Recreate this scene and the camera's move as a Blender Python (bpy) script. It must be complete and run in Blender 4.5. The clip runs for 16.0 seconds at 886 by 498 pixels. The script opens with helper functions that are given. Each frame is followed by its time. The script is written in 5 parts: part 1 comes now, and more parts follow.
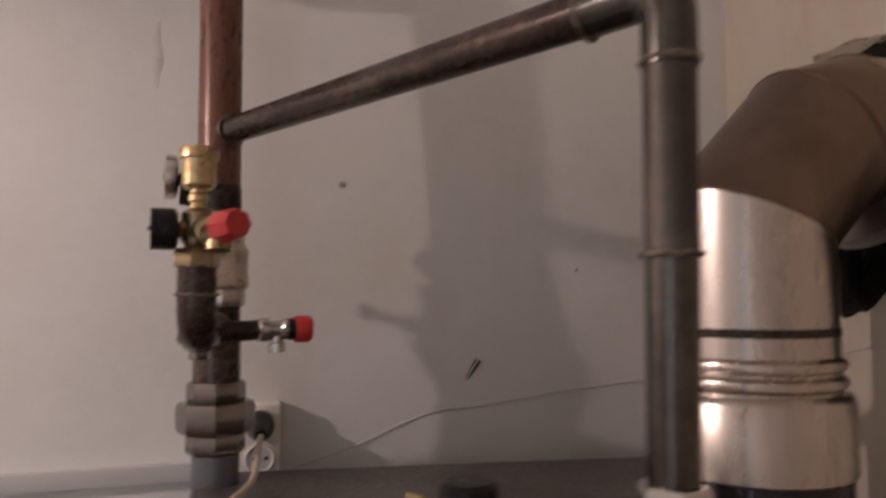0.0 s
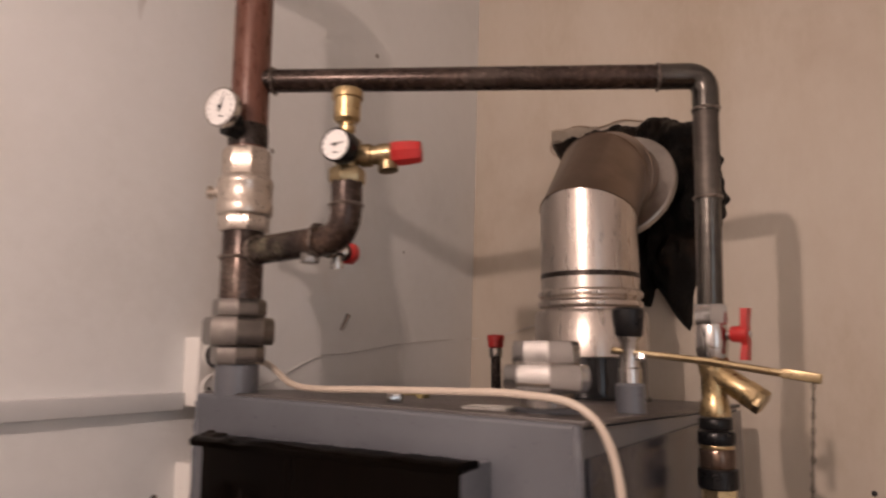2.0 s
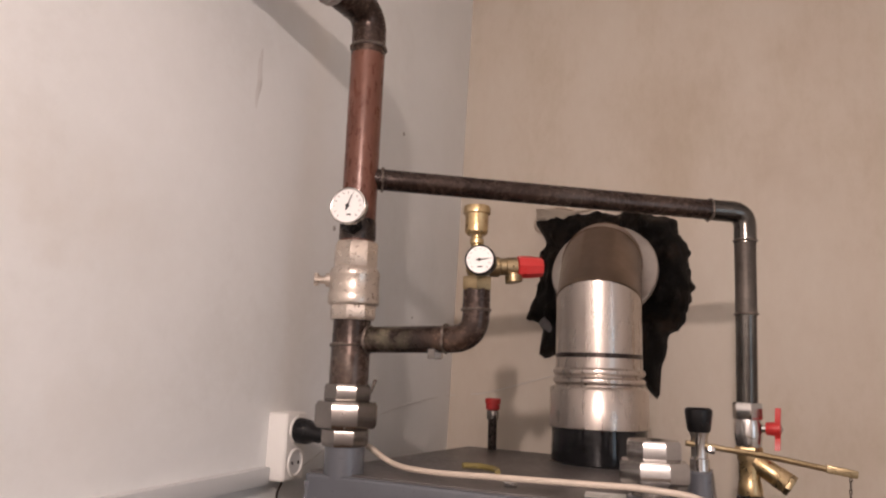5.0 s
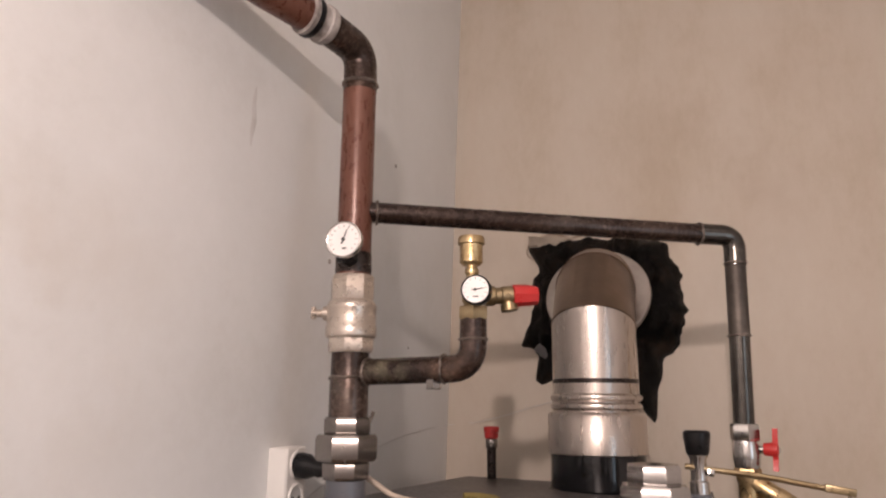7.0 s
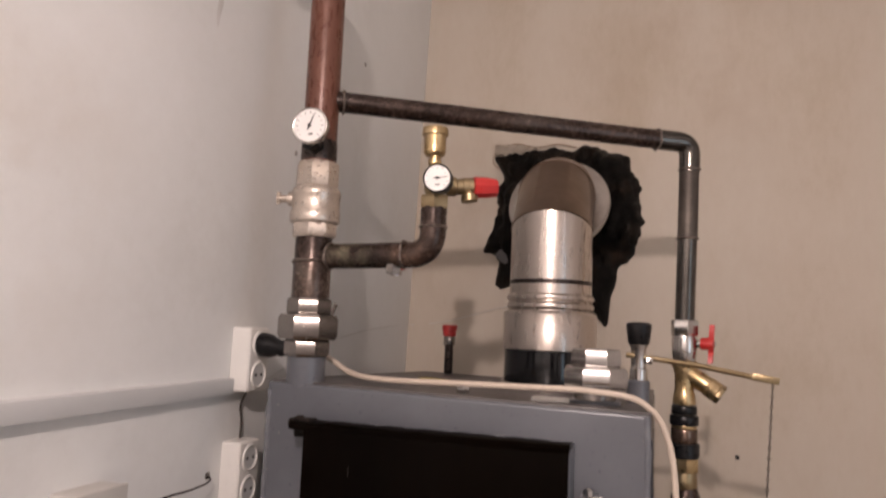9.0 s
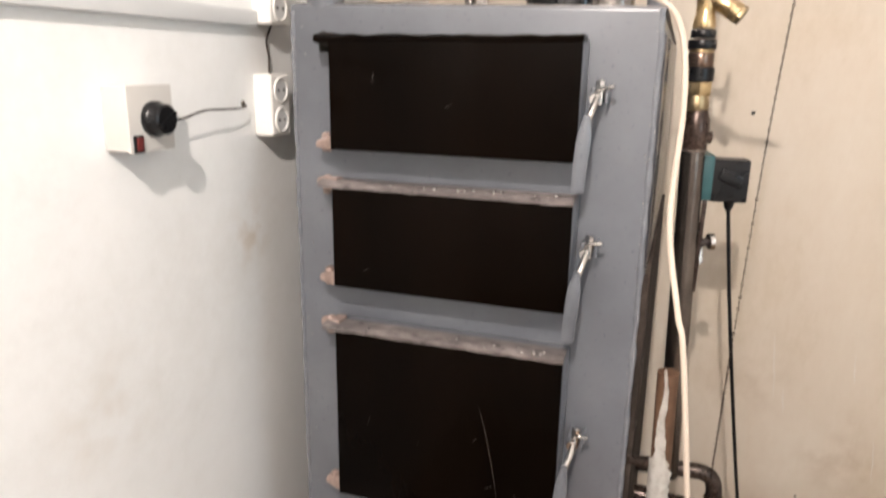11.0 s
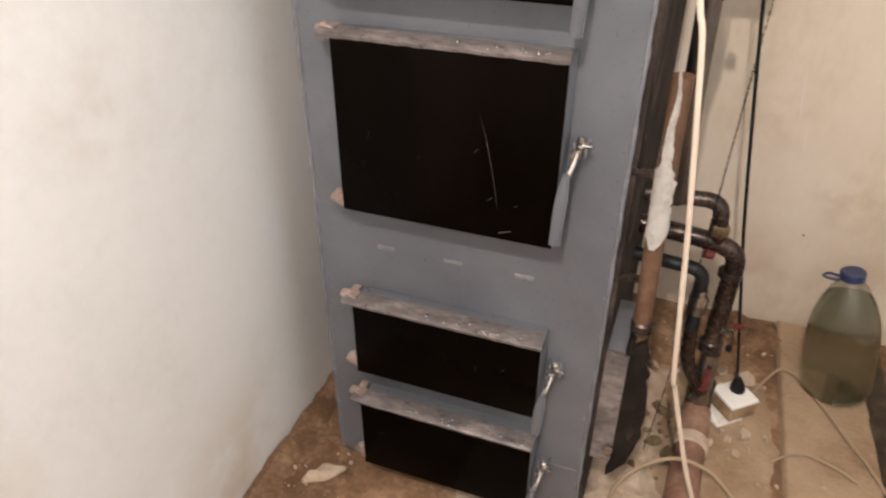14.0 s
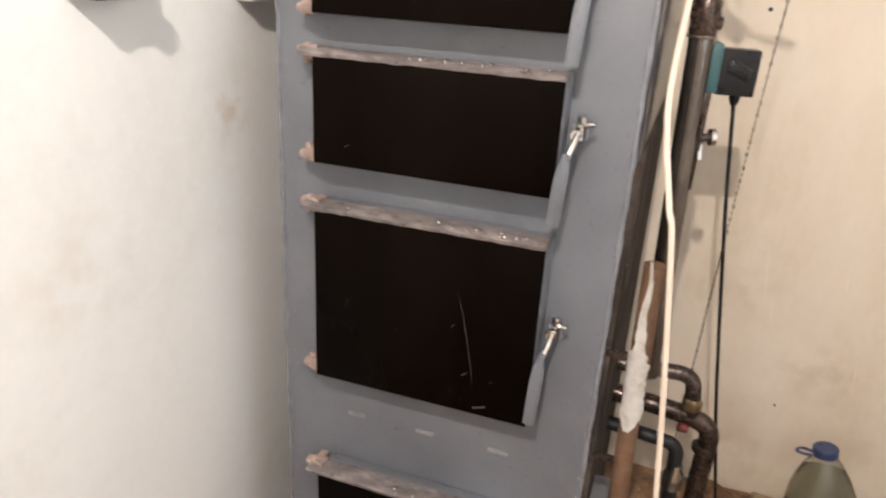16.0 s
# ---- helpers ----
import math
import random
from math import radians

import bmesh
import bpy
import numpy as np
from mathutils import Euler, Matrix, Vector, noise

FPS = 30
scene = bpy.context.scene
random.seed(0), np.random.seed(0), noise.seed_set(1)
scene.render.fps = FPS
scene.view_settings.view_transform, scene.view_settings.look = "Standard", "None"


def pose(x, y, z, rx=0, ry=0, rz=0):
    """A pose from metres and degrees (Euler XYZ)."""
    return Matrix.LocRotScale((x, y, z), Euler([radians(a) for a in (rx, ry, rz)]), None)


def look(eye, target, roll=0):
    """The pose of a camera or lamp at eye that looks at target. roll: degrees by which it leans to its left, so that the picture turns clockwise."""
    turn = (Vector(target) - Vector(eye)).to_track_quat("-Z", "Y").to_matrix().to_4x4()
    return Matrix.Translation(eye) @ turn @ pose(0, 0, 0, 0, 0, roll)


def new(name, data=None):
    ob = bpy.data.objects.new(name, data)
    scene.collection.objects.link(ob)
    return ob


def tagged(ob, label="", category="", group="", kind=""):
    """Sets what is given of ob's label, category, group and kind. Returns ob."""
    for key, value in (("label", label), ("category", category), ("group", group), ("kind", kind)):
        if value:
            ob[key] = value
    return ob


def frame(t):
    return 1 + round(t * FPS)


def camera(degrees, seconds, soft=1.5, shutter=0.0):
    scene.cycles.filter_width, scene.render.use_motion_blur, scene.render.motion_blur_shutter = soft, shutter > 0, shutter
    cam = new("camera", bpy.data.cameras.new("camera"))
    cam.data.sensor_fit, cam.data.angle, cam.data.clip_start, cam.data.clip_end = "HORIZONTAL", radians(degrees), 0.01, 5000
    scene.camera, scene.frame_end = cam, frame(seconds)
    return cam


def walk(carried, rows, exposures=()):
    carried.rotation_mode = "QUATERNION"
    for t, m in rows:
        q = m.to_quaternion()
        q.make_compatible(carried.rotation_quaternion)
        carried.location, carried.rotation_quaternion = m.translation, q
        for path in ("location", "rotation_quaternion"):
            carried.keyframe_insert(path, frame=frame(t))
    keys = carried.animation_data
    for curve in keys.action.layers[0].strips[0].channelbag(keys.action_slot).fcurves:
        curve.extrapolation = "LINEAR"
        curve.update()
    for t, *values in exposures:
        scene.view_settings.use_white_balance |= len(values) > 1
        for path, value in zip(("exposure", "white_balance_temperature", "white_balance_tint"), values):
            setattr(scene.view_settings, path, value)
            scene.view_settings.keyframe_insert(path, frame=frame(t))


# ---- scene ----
cam = camera(64.6, 16.0, soft=2.2, shutter=0.45)
PATH = [
    (0, (1.084, -0.835, 1.743), (-0.839, -0.3, 1.867), -0.3),
    (0.3, (1.035, -0.924, 1.73), (-0.864, -0.292, 1.8), -3.6),
    (0.5, (1.016, -0.972, 1.728), (-0.799, -0.144, 1.869), -5.8),
    (0.8, (1.009, -1.047, 1.696), (-0.629, 0.063, 1.975), -4),
    (1, (0.994, -1.091, 1.65), (-0.529, 0.176, 1.922), -0.6),
    (1.2, (0.979, -1.165, 1.603), (-0.428, 0.227, 1.885), -1.1),
    (1.5, (0.977, -1.331, 1.55), (-0.231, 0.247, 1.78), -1.6),
    (1.8, (0.944, -1.462, 1.566), (-0.138, 0.2, 1.828), 0.4),
    (2, (0.908, -1.528, 1.562), (-0.173, 0.128, 1.856), 0.4),
    (2.5, (0.791, -1.652, 1.614), (-0.155, 0.082, 1.928), -0.5),
    (3, (0.737, -1.746, 1.638), (-0.07, 0.044, 2.017), 1.2),
    (3.5, (0.684, -1.812, 1.643), (-0.133, -0.015, 1.962), 1.2),
    (4, (0.639, -1.815, 1.65), (-0.093, 0.016, 1.985), 2.4),
    (4.2, (0.641, -1.813, 1.65), (-0.076, 0.021, 2.0), 2.3),
    (6.3, (0.635, -1.817, 1.656), (0.027, 0.055, 2.013), 1.1),
    (6.5, (0.64, -1.815, 1.651), (0.042, 0.052, 2.045), 0.6),
    (7, (0.639, -1.829, 1.654), (-0.023, 0.009, 2.084), 0.5),
    (7.5, (0.64, -1.844, 1.648), (0.002, 0.004, 2.071), 1.1),
    (8, (0.639, -1.84, 1.646), (0.097, 0.043, 2.046), 1.4),
    (8.2, (0.642, -1.842, 1.642), (0.107, 0.049, 2.011), 2.3),
    (10.3, (0.679, -1.86, 1.491), (0.051, 0.035, 1.372), 0.7),
    (10.5, (0.682, -1.872, 1.473), (0.052, 0.016, 1.277), 0.7),
    (11, (0.687, -1.892, 1.422), (0.07, -0.06, 0.911), 0.9),
    (11.5, (0.708, -1.884, 1.4), (0.06, -0.083, 0.821), 1.9),
    (12, (0.724, -1.889, 1.394), (0.109, -0.08, 0.802), 0.4),
    (12.5, (0.742, -1.89, 1.369), (0.212, -0.171, 0.492), -0.1),
    (13, (0.733, -1.885, 1.312), (0.257, -0.303, 0.185), 0.2),
    (13.5, (0.735, -1.886, 1.302), (0.268, -0.322, 0.146), -0.1),
    (14, (0.722, -1.876, 1.309), (0.129, -0.304, 0.225), 0.1),
    (14.5, (0.712, -1.853, 1.315), (0.065, -0.299, 0.235), -1.3),
    (15, (0.715, -1.849, 1.323), (0.165, -0.181, 0.366), 1.9),
    (15.5, (0.72, -1.861, 1.352), (0.219, -0.098, 0.551), 2.9),
    (16, (0.707, -1.857, 1.364), (0.117, -0.096, 0.62), 3.4),
]
EXPOSURES = [
    (0.0, -0.71, 6500, 16), (0.3, -0.31, 6500, 15), (0.8, -0.21, 6500, 15), (1.0, -0.33, 6600, 17), (1.2, -0.44, 6800, 18), (1.5, -0.68, 6800, 18),
    (2.0, -0.34, 6900, 18), (2.5, -0.49, 6800, 17), (3.5, -0.32, 6400, 14), (6.3, -0.10, 6350, 13), (7.5, -0.12, 6350, 13), (8.2, -0.21, 6300, 13),
    (10.3, 0.34, 6200, 7), (10.5, 0.95, 6050, 3), (11.0, 1.09, 5950, 1), (12.0, 1.06, 6000, 1), (13.0, 1.05, 6200, 3), (14.5, 1.1, 6100, 2),
    (16.0, 1.2, 6050, 1),
]
walk(cam, [(t, look(eye, target, roll)) for t, eye, target, roll in PATH], EXPOSURES)

# ---- world and light ----
world = bpy.data.worlds.new("world")
scene.world = world
world.use_nodes = True
world.node_tree.nodes["Background"].inputs["Color"].default_value = (0.9, 0.85, 0.8, 1)
world.node_tree.nodes["Background"].inputs["Strength"].default_value = 0.01


LAMP = (0.650, -2.340, 2.255)
LAMP_COLOUR = (1.0, 0.805, 0.71)


def lamp_light(kind, watts):
    data = bpy.data.lights.new("lamp_light", kind)
    data.energy, data.shadow_soft_size, data.color = watts, 0.020, LAMP_COLOUR
    ob = new("lamp_light", data)
    ob.matrix_world = look(LAMP, (0.55, -1.84, 1.255))
    return data


# one unseen lamp: a point light all round, plus an added spot that brightens downwards
lamp_light("POINT", 37.0)
down_spot = lamp_light("SPOT", 40.0)
down_spot.spot_size, down_spot.spot_blend = math.pi, 1.0

# cool daylight through the window of the east wall
WIN_Y, WIN_Z = (-2.35, -1.60), (0.95, 2.10)
daylight = bpy.data.lights.new("window_light", "AREA")
daylight.shape, daylight.size, daylight.size_y = "RECTANGLE", WIN_Y[1] - WIN_Y[0] - 0.10, WIN_Z[1] - WIN_Z[0] - 0.10
daylight.energy, daylight.color = 5.0, (0.78, 0.90, 1.0)
mid = Vector((2.12, sum(WIN_Y) / 2, sum(WIN_Z) / 2))
new("window_light", daylight).matrix_world = look(mid, mid + Vector((-1, 0, 0)))


# ---- materials ----
def mat(name, dark, mid, light, big=4.0, fine=60.0, rough=0.5, spread=0.12, metal=0.0, bump=0.15, depth=0.002, grain=0.25, stretch=(1, 1, 1), coat=0.0, spec=0.5):
    """A surface in three tones: wide patches by a slow noise, grain and relief by a fast one."""
    m = bpy.data.materials.new(name)
    m.use_nodes = True
    nt = m.node_tree
    n, l = nt.nodes, nt.links
    bs = n["Principled BSDF"]
    tc = n.new("ShaderNodeTexCoord")
    mp = n.new("ShaderNodeMapping")
    mp.inputs["Scale"].default_value = stretch
    l.new(tc.outputs["Object"], mp.inputs["Vector"])
    a = n.new("ShaderNodeTexNoise")
    a.inputs["Scale"].default_value, a.inputs["Detail"].default_value, a.inputs["Roughness"].default_value = big, 6, 0.6
    b = n.new("ShaderNodeTexNoise")
    b.inputs["Scale"].default_value, b.inputs["Detail"].default_value, b.inputs["Roughness"].default_value = fine, 8, 0.7
    for t in (a, b):
        l.new(mp.outputs["Vector"], t.inputs["Vector"])
    ramp = n.new("ShaderNodeValToRGB")
    e = ramp.color_ramp.elements
    e[0].position, e[0].color = 0.32, (*dark, 1)
    e[1].position, e[1].color = 0.70, (*light, 1)
    k = e.new(0.5)
    k.color = (*mid, 1)
    mixer = n.new("ShaderNodeMix")
    mixer.data_type = "FLOAT"
    mixer.inputs["Factor"].default_value = grain
    l.new(a.outputs["Fac"], mixer.inputs["A"])
    l.new(b.outputs["Fac"], mixer.inputs["B"])
    l.new(mixer.outputs["Result"], ramp.inputs["Fac"])
    l.new(ramp.outputs["Color"], bs.inputs["Base Color"])
    mr = n.new("ShaderNodeMapRange")
    mr.inputs["From Min"].default_value, mr.inputs["From Max"].default_value = 0.3, 0.7
    mr.inputs["To Min"].default_value, mr.inputs["To Max"].default_value = max(0.02, rough - spread), min(1, rough + spread)
    l.new(b.outputs["Fac"], mr.inputs["Value"])
    l.new(mr.outputs["Result"], bs.inputs["Roughness"])
    bs.inputs["Metallic"].default_value = metal
    bs.inputs["Coat Weight"].default_value = coat
    bs.inputs["Specular IOR Level"].default_value = spec
    if bump > 0:
        bp = n.new("ShaderNodeBump")
        bp.inputs["Strength"].default_value, bp.inputs["Distance"].default_value = bump, depth
        l.new(mixer.outputs["Result"] if grain > 0.5 else b.outputs["Fac"], bp.inputs["Height"])
        l.new(bp.outputs["Normal"], bs.inputs["Normal"])
    return m


def tone(c, f):
    return tuple(min(1, v * f) for v in c)


def plain(name, c, rough=0.5, metal=0.0, vary=0.12, **kw):
    return mat(name, tone(c, 1 - vary), c, tone(c, 1 + vary), rough=rough, metal=metal, **kw)


WALL_A = mat("white_wall_paint", (0.66, 0.66, 0.638), (0.735, 0.74, 0.727), (0.785, 0.79, 0.782), big=2.2, fine=38, rough=0.5, bump=0.35, depth=0.002, grain=0.3)
WALL_B = mat("cream_wall_paint", (0.49, 0.418, 0.318), (0.575, 0.510, 0.425), (0.62, 0.567, 0.488), big=2.4, fine=36, rough=0.6, bump=0.3, depth=0.002, grain=0.28, stretch=(1.3, 1.3, 0.6), spec=0.35)
CEIL = plain("pale_unseen_ceiling", (0.80, 0.79, 0.78), 0.85, vary=0.05)
FLOOR = mat("dirty_concrete", (0.062, 0.031, 0.014), (0.195, 0.112, 0.058), (0.44, 0.31, 0.20), big=7, fine=75, rough=0.82, bump=0.7, depth=0.005, grain=0.35)
SLAB = mat("worn_concrete", (0.165, 0.105, 0.060), (0.30, 0.213, 0.137), (0.40, 0.305, 0.211), big=5, fine=85, rough=0.85, bump=0.4, depth=0.003, grain=0.35)
MORTAR = mat("pale_mortar", (0.25, 0.17, 0.105), (0.41, 0.325, 0.245), (0.52, 0.44, 0.355), big=9, fine=65, rough=0.9, bump=0.7, depth=0.005, grain=0.4)
GUTTER = mat("blackish_damp_dirt", (0.016, 0.010, 0.005), (0.038, 0.025, 0.013), (0.10, 0.072, 0.040), big=16, fine=80, rough=0.8, bump=0.9, depth=0.006, grain=0.4)
DIRT = mat("brown_dirt", (0.060, 0.031, 0.014), (0.15, 0.083, 0.042), (0.33, 0.225, 0.14), big=16, fine=90, rough=0.95, bump=0.9, depth=0.006, grain=0.45)
RUBBLE = mat("ochre_rubble", (0.030, 0.018, 0.008), (0.10, 0.066, 0.031), (0.26, 0.20, 0.125), big=7, fine=80, rough=0.95, bump=0.8, depth=0.005, grain=0.4)
WET = mat("damp_concrete", (0.045, 0.027, 0.012), (0.092, 0.060, 0.027), (0.16, 0.110, 0.055), big=14, fine=90, rough=0.6, bump=0.5, depth=0.003, grain=0.4)
PAINT = mat("grey_boiler_paint", (0.083, 0.088, 0.100), (0.103, 0.110, 0.125), (0.128, 0.136, 0.152), big=5, fine=120, rough=0.30, spread=0.04, bump=0.035, depth=0.0005, grain=0.12, spec=0.6)
EDGE = mat("worn_grey_edge", (0.095, 0.092, 0.094), (0.13, 0.126, 0.127), (0.18, 0.172, 0.168), big=18, fine=90, rough=0.34, spread=0.10, metal=0.1, bump=0.3, depth=0.001, grain=0.2)
PALE = mat("pale_weld_mark", (0.115, 0.113, 0.118), (0.165, 0.162, 0.164), (0.24, 0.232, 0.23), big=60, fine=140, rough=0.45, bump=0.3, depth=0.0008)
LEDGE = mat("scuffed_dusty_ledge", (0.052, 0.047, 0.047), (0.125, 0.109, 0.105), (0.31, 0.270, 0.258), big=22, fine=85, rough=0.34, spread=0.12, metal=0.1, bump=0.55, depth=0.0014, grain=0.38, stretch=(0.6, 1, 1))
HINGE = mat("worn_pinkish_hinge", (0.11, 0.072, 0.058), (0.25, 0.185, 0.158), (0.44, 0.36, 0.325), big=30, fine=110, rough=0.42, spread=0.12, metal=0.1, bump=0.5, depth=0.001, grain=0.3)
# the boiler's paint made darker: the side's shade is put into this colour
SIDE = mat("shade_darkened_side_paint", (0.017, 0.018, 0.022), (0.032, 0.033, 0.040), (0.058, 0.056, 0.060), big=7, fine=80, rough=0.20, spread=0.08, bump=0.15, depth=0.001, grain=0.3)
DARK_SIDE = mat("dark_side_sheet", (0.014, 0.011, 0.010), (0.034, 0.027, 0.023), (0.10, 0.08, 0.066), big=9, fine=90, rough=0.9, bump=0.6, depth=0.002, grain=0.35, spec=0.1)
TUBEP = mat("orange_brown_rust", (0.04, 0.021, 0.011), (0.09, 0.048, 0.027), (0.16, 0.10, 0.065), big=14, fine=100, rough=0.65, bump=0.4, depth=0.001, grain=0.4, spec=0.3)
GALV = mat("greyish_drop_pipe", (0.05, 0.045, 0.040), (0.095, 0.088, 0.080), (0.17, 0.16, 0.145), big=12, fine=100, rough=0.17, spread=0.06, metal=0.9, bump=0.15, depth=0.0006, grain=0.3)
DULLPIPE = mat("dull_grey_brown_pipe", (0.045, 0.036, 0.030), (0.085, 0.072, 0.062), (0.15, 0.13, 0.11), big=14, fine=100, rough=0.5, spread=0.12, metal=0.6, bump=0.3, depth=0.0008, grain=0.35)
DULLRED = plain("dull_red_plastic", (0.10, 0.013, 0.011), 0.5)
OLDCABLE = plain("dusty_cable_sheath", (0.31, 0.235, 0.155), 0.6, vary=0.15)
PANEL = mat("black_door_panel", (0.0012, 0.0008, 0.0006), (0.0020, 0.0012, 0.0008), (0.0045, 0.0026, 0.0016), big=4, fine=90, rough=0.15, spread=0.04, bump=0.06, depth=0.0005, stretch=(1, 1, 0.2), spec=0.03)
RUST = mat("rusty_steel", (0.022, 0.0145, 0.012), (0.043, 0.028, 0.0225), (0.10, 0.068, 0.053), big=9, fine=90, rough=0.26, spread=0.10, metal=0.55, bump=0.22, depth=0.0008, grain=0.18)
BROWNP = mat("oxide_primed_steel", (0.050, 0.021, 0.014), (0.122, 0.047, 0.030), (0.21, 0.098, 0.068), big=11, fine=110, rough=0.32, spread=0.14, metal=0.15, bump=0.3, depth=0.001, grain=0.3, stretch=(1, 1, 0.3))
DARKP = mat("dark_steel", (0.016, 0.012, 0.010), (0.040, 0.030, 0.026), (0.11, 0.082, 0.068), big=22, fine=130, rough=0.30, spread=0.12, metal=0.6, bump=0.35, depth=0.001, grain=0.35)
STEEL = mat("worn_steel_pipe", (0.058, 0.048, 0.041), (0.125, 0.106, 0.092), (0.22, 0.19, 0.165), big=7, fine=90, rough=0.21, spread=0.06, metal=0.85, bump=0.08, depth=0.0005, grain=0.2)
DUSTY = mat("dusty_brown_paint", (0.105, 0.052, 0.034), (0.185, 0.100, 0.068), (0.33, 0.225, 0.165), big=9, fine=80, rough=0.7, bump=0.4, depth=0.0015, grain=0.35)
TOPDUST = mat("dusty_boiler_top", (0.045, 0.038, 0.036), (0.085, 0.076, 0.073), (0.125, 0.115, 0.11), big=10, fine=110, rough=0.42, spread=0.12, bump=0.4, depth=0.001, grain=0.35)
WELD = mat("weld_bead", (0.05, 0.04, 0.035), (0.16, 0.13, 0.11), (0.38, 0.33, 0.29), big=80, fine=220, rough=0.35, metal=0.7, bump=0.9, depth=0.002, grain=0.4)
FLUE = mat("stainless_flue", (0.51, 0.455, 0.41), (0.57, 0.515, 0.47), (0.615, 0.565, 0.525), big=9, fine=40, rough=0.28, spread=0.02, metal=1.0, bump=0, grain=0.1, stretch=(2, 2, 0.4))
HEATED = mat("heat_tinted_steel", (0.165, 0.120, 0.092), (0.215, 0.160, 0.125), (0.28, 0.215, 0.175), big=7, fine=40, rough=0.34, spread=0.04, metal=1.0, bump=0, grain=0.1)
ROSETTE = mat("dull_sheet_steel", (0.33, 0.30, 0.27), (0.43, 0.395, 0.36), (0.52, 0.485, 0.445), big=9, fine=90, rough=0.36, spread=0.08, metal=0.9, bump=0.05, depth=0.0005)
SMEAR = mat("grey_wall_smear", (0.54, 0.525, 0.50), (0.62, 0.61, 0.59), (0.69, 0.68, 0.665), big=30, fine=90, rough=0.6)
GLOSS = mat("glossy_grey_seam", (0.10, 0.106, 0.12), (0.13, 0.137, 0.153), (0.18, 0.187, 0.20), big=30, fine=140, rough=0.14, spread=0.06, bump=0.5, depth=0.0012)
BLACK = plain("black_enamel", (0.006, 0.006, 0.007), 0.13, bump=0)
COPPERY = mat("dark_coppery_sleeve", (0.07, 0.045, 0.034), (0.14, 0.095, 0.072), (0.26, 0.20, 0.16), big=20, fine=120, rough=0.2, spread=0.06, metal=0.8, bump=0.1, depth=0.0005)
FELT = mat("sooty_black_felt", (0.0015, 0.0012, 0.001), (0.0035, 0.0026, 0.002), (0.026, 0.015, 0.009), big=14, fine=70, rough=0.5, spread=0.15, bump=1.0, depth=0.008, grain=0.35, spec=0.16)
BRASS = mat("brass", (0.42, 0.305, 0.15), (0.53, 0.40, 0.22), (0.63, 0.50, 0.32), big=30, fine=150, rough=0.32, metal=0.95, bump=0.2, depth=0.0006)
OLDBRASS = mat("tarnished_brass", (0.24, 0.18, 0.10), (0.34, 0.265, 0.155), (0.47, 0.385, 0.25), big=35, fine=150, rough=0.36, metal=0.95, bump=0.3, depth=0.0008)
NICKEL = mat("pale_nickel_brass", (0.46, 0.39, 0.32), (0.53, 0.465, 0.40), (0.60, 0.54, 0.48), big=14, fine=160, rough=0.32, metal=0.75, bump=0.25, depth=0.0007)
CHROME = mat("chrome", (0.46, 0.44, 0.42), (0.57, 0.55, 0.53), (0.66, 0.64, 0.62), big=20, fine=120, rough=0.20, spread=0.07, metal=1.0, bump=0.12, depth=0.0005)
IRON = mat("grey_iron_fitting", (0.19, 0.172, 0.158), (0.26, 0.238, 0.22), (0.34, 0.315, 0.295), big=12, fine=90, rough=0.23, spread=0.06, metal=0.92, bump=0.07, depth=0.0005, grain=0.25)
RED = plain("red_plastic", (0.47, 0.028, 0.026), 0.36)
BLACKP = plain("black_plastic", (0.006, 0.006, 0.0068), 0.32, bump=0.05, spec=0.3)
OLDWHITE = plain("aged_white_plastic", (0.50, 0.485, 0.455), 0.4, vary=0.05)
UNSEEN_WALL = mat("pale_unseen_wall", (0.68, 0.67, 0.66), (0.74, 0.73, 0.72), (0.79, 0.78, 0.77), big=3, fine=50, rough=0.9)
WHITEP = plain("white_plastic", (0.74, 0.73, 0.70), 0.34, vary=0.05)
CABLE = plain("cream_cable_sheath", (0.56, 0.475, 0.39), 0.45, vary=0.1)
TRUNK = plain("grey_white_trunking", (0.60, 0.61, 0.61), 0.4, vary=0.06)
DIAL = plain("white_dial", (0.82, 0.81, 0.79), 0.35, vary=0.02, bump=0)
INK = plain("black_ink", (0.02, 0.02, 0.02), 0.5, bump=0)
TEAL = plain("teal_plastic", (0.022, 0.075, 0.082), 0.45)
BLUE = plain("dark_blue_plastic", (0.02, 0.032, 0.085), 0.36)
PAPER = mat("torn_white_wrap", (0.48, 0.44, 0.39), (0.73, 0.71, 0.67), (0.83, 0.81, 0.78), big=45, fine=120, rough=0.85, bump=0.8, depth=0.003)
WOOD = mat("stained_board", (0.16, 0.10, 0.055), (0.28, 0.19, 0.11), (0.38, 0.28, 0.18), big=20, fine=90, rough=0.8)
SOOT = mat("sooty_iron_plate", (0.006, 0.005, 0.0042), (0.015, 0.0115, 0.009), (0.055, 0.040, 0.030), big=14, fine=90, rough=0.8, metal=0.0, bump=0.9, depth=0.004, grain=0.4, spec=0.15)
TAPE = plain("black_tape", (0.010, 0.0105, 0.012), 0.5, bump=0.5, spec=0.3)
PASTE = mat("white_jointing_paste", (0.07, 0.055, 0.048), (0.30, 0.27, 0.25), (0.55, 0.52, 0.49), big=22, fine=110, rough=0.5, spread=0.15, bump=0.6, depth=0.0015, grain=0.35)
SPOT = plain("filled_hole", (0.34, 0.32, 0.30), 0.6)
YELLOW = plain("yellow_plastic", (0.24, 0.19, 0.06), 0.5)
SCRATCH = plain("pale_scratch", (0.026, 0.020, 0.017), 0.5)


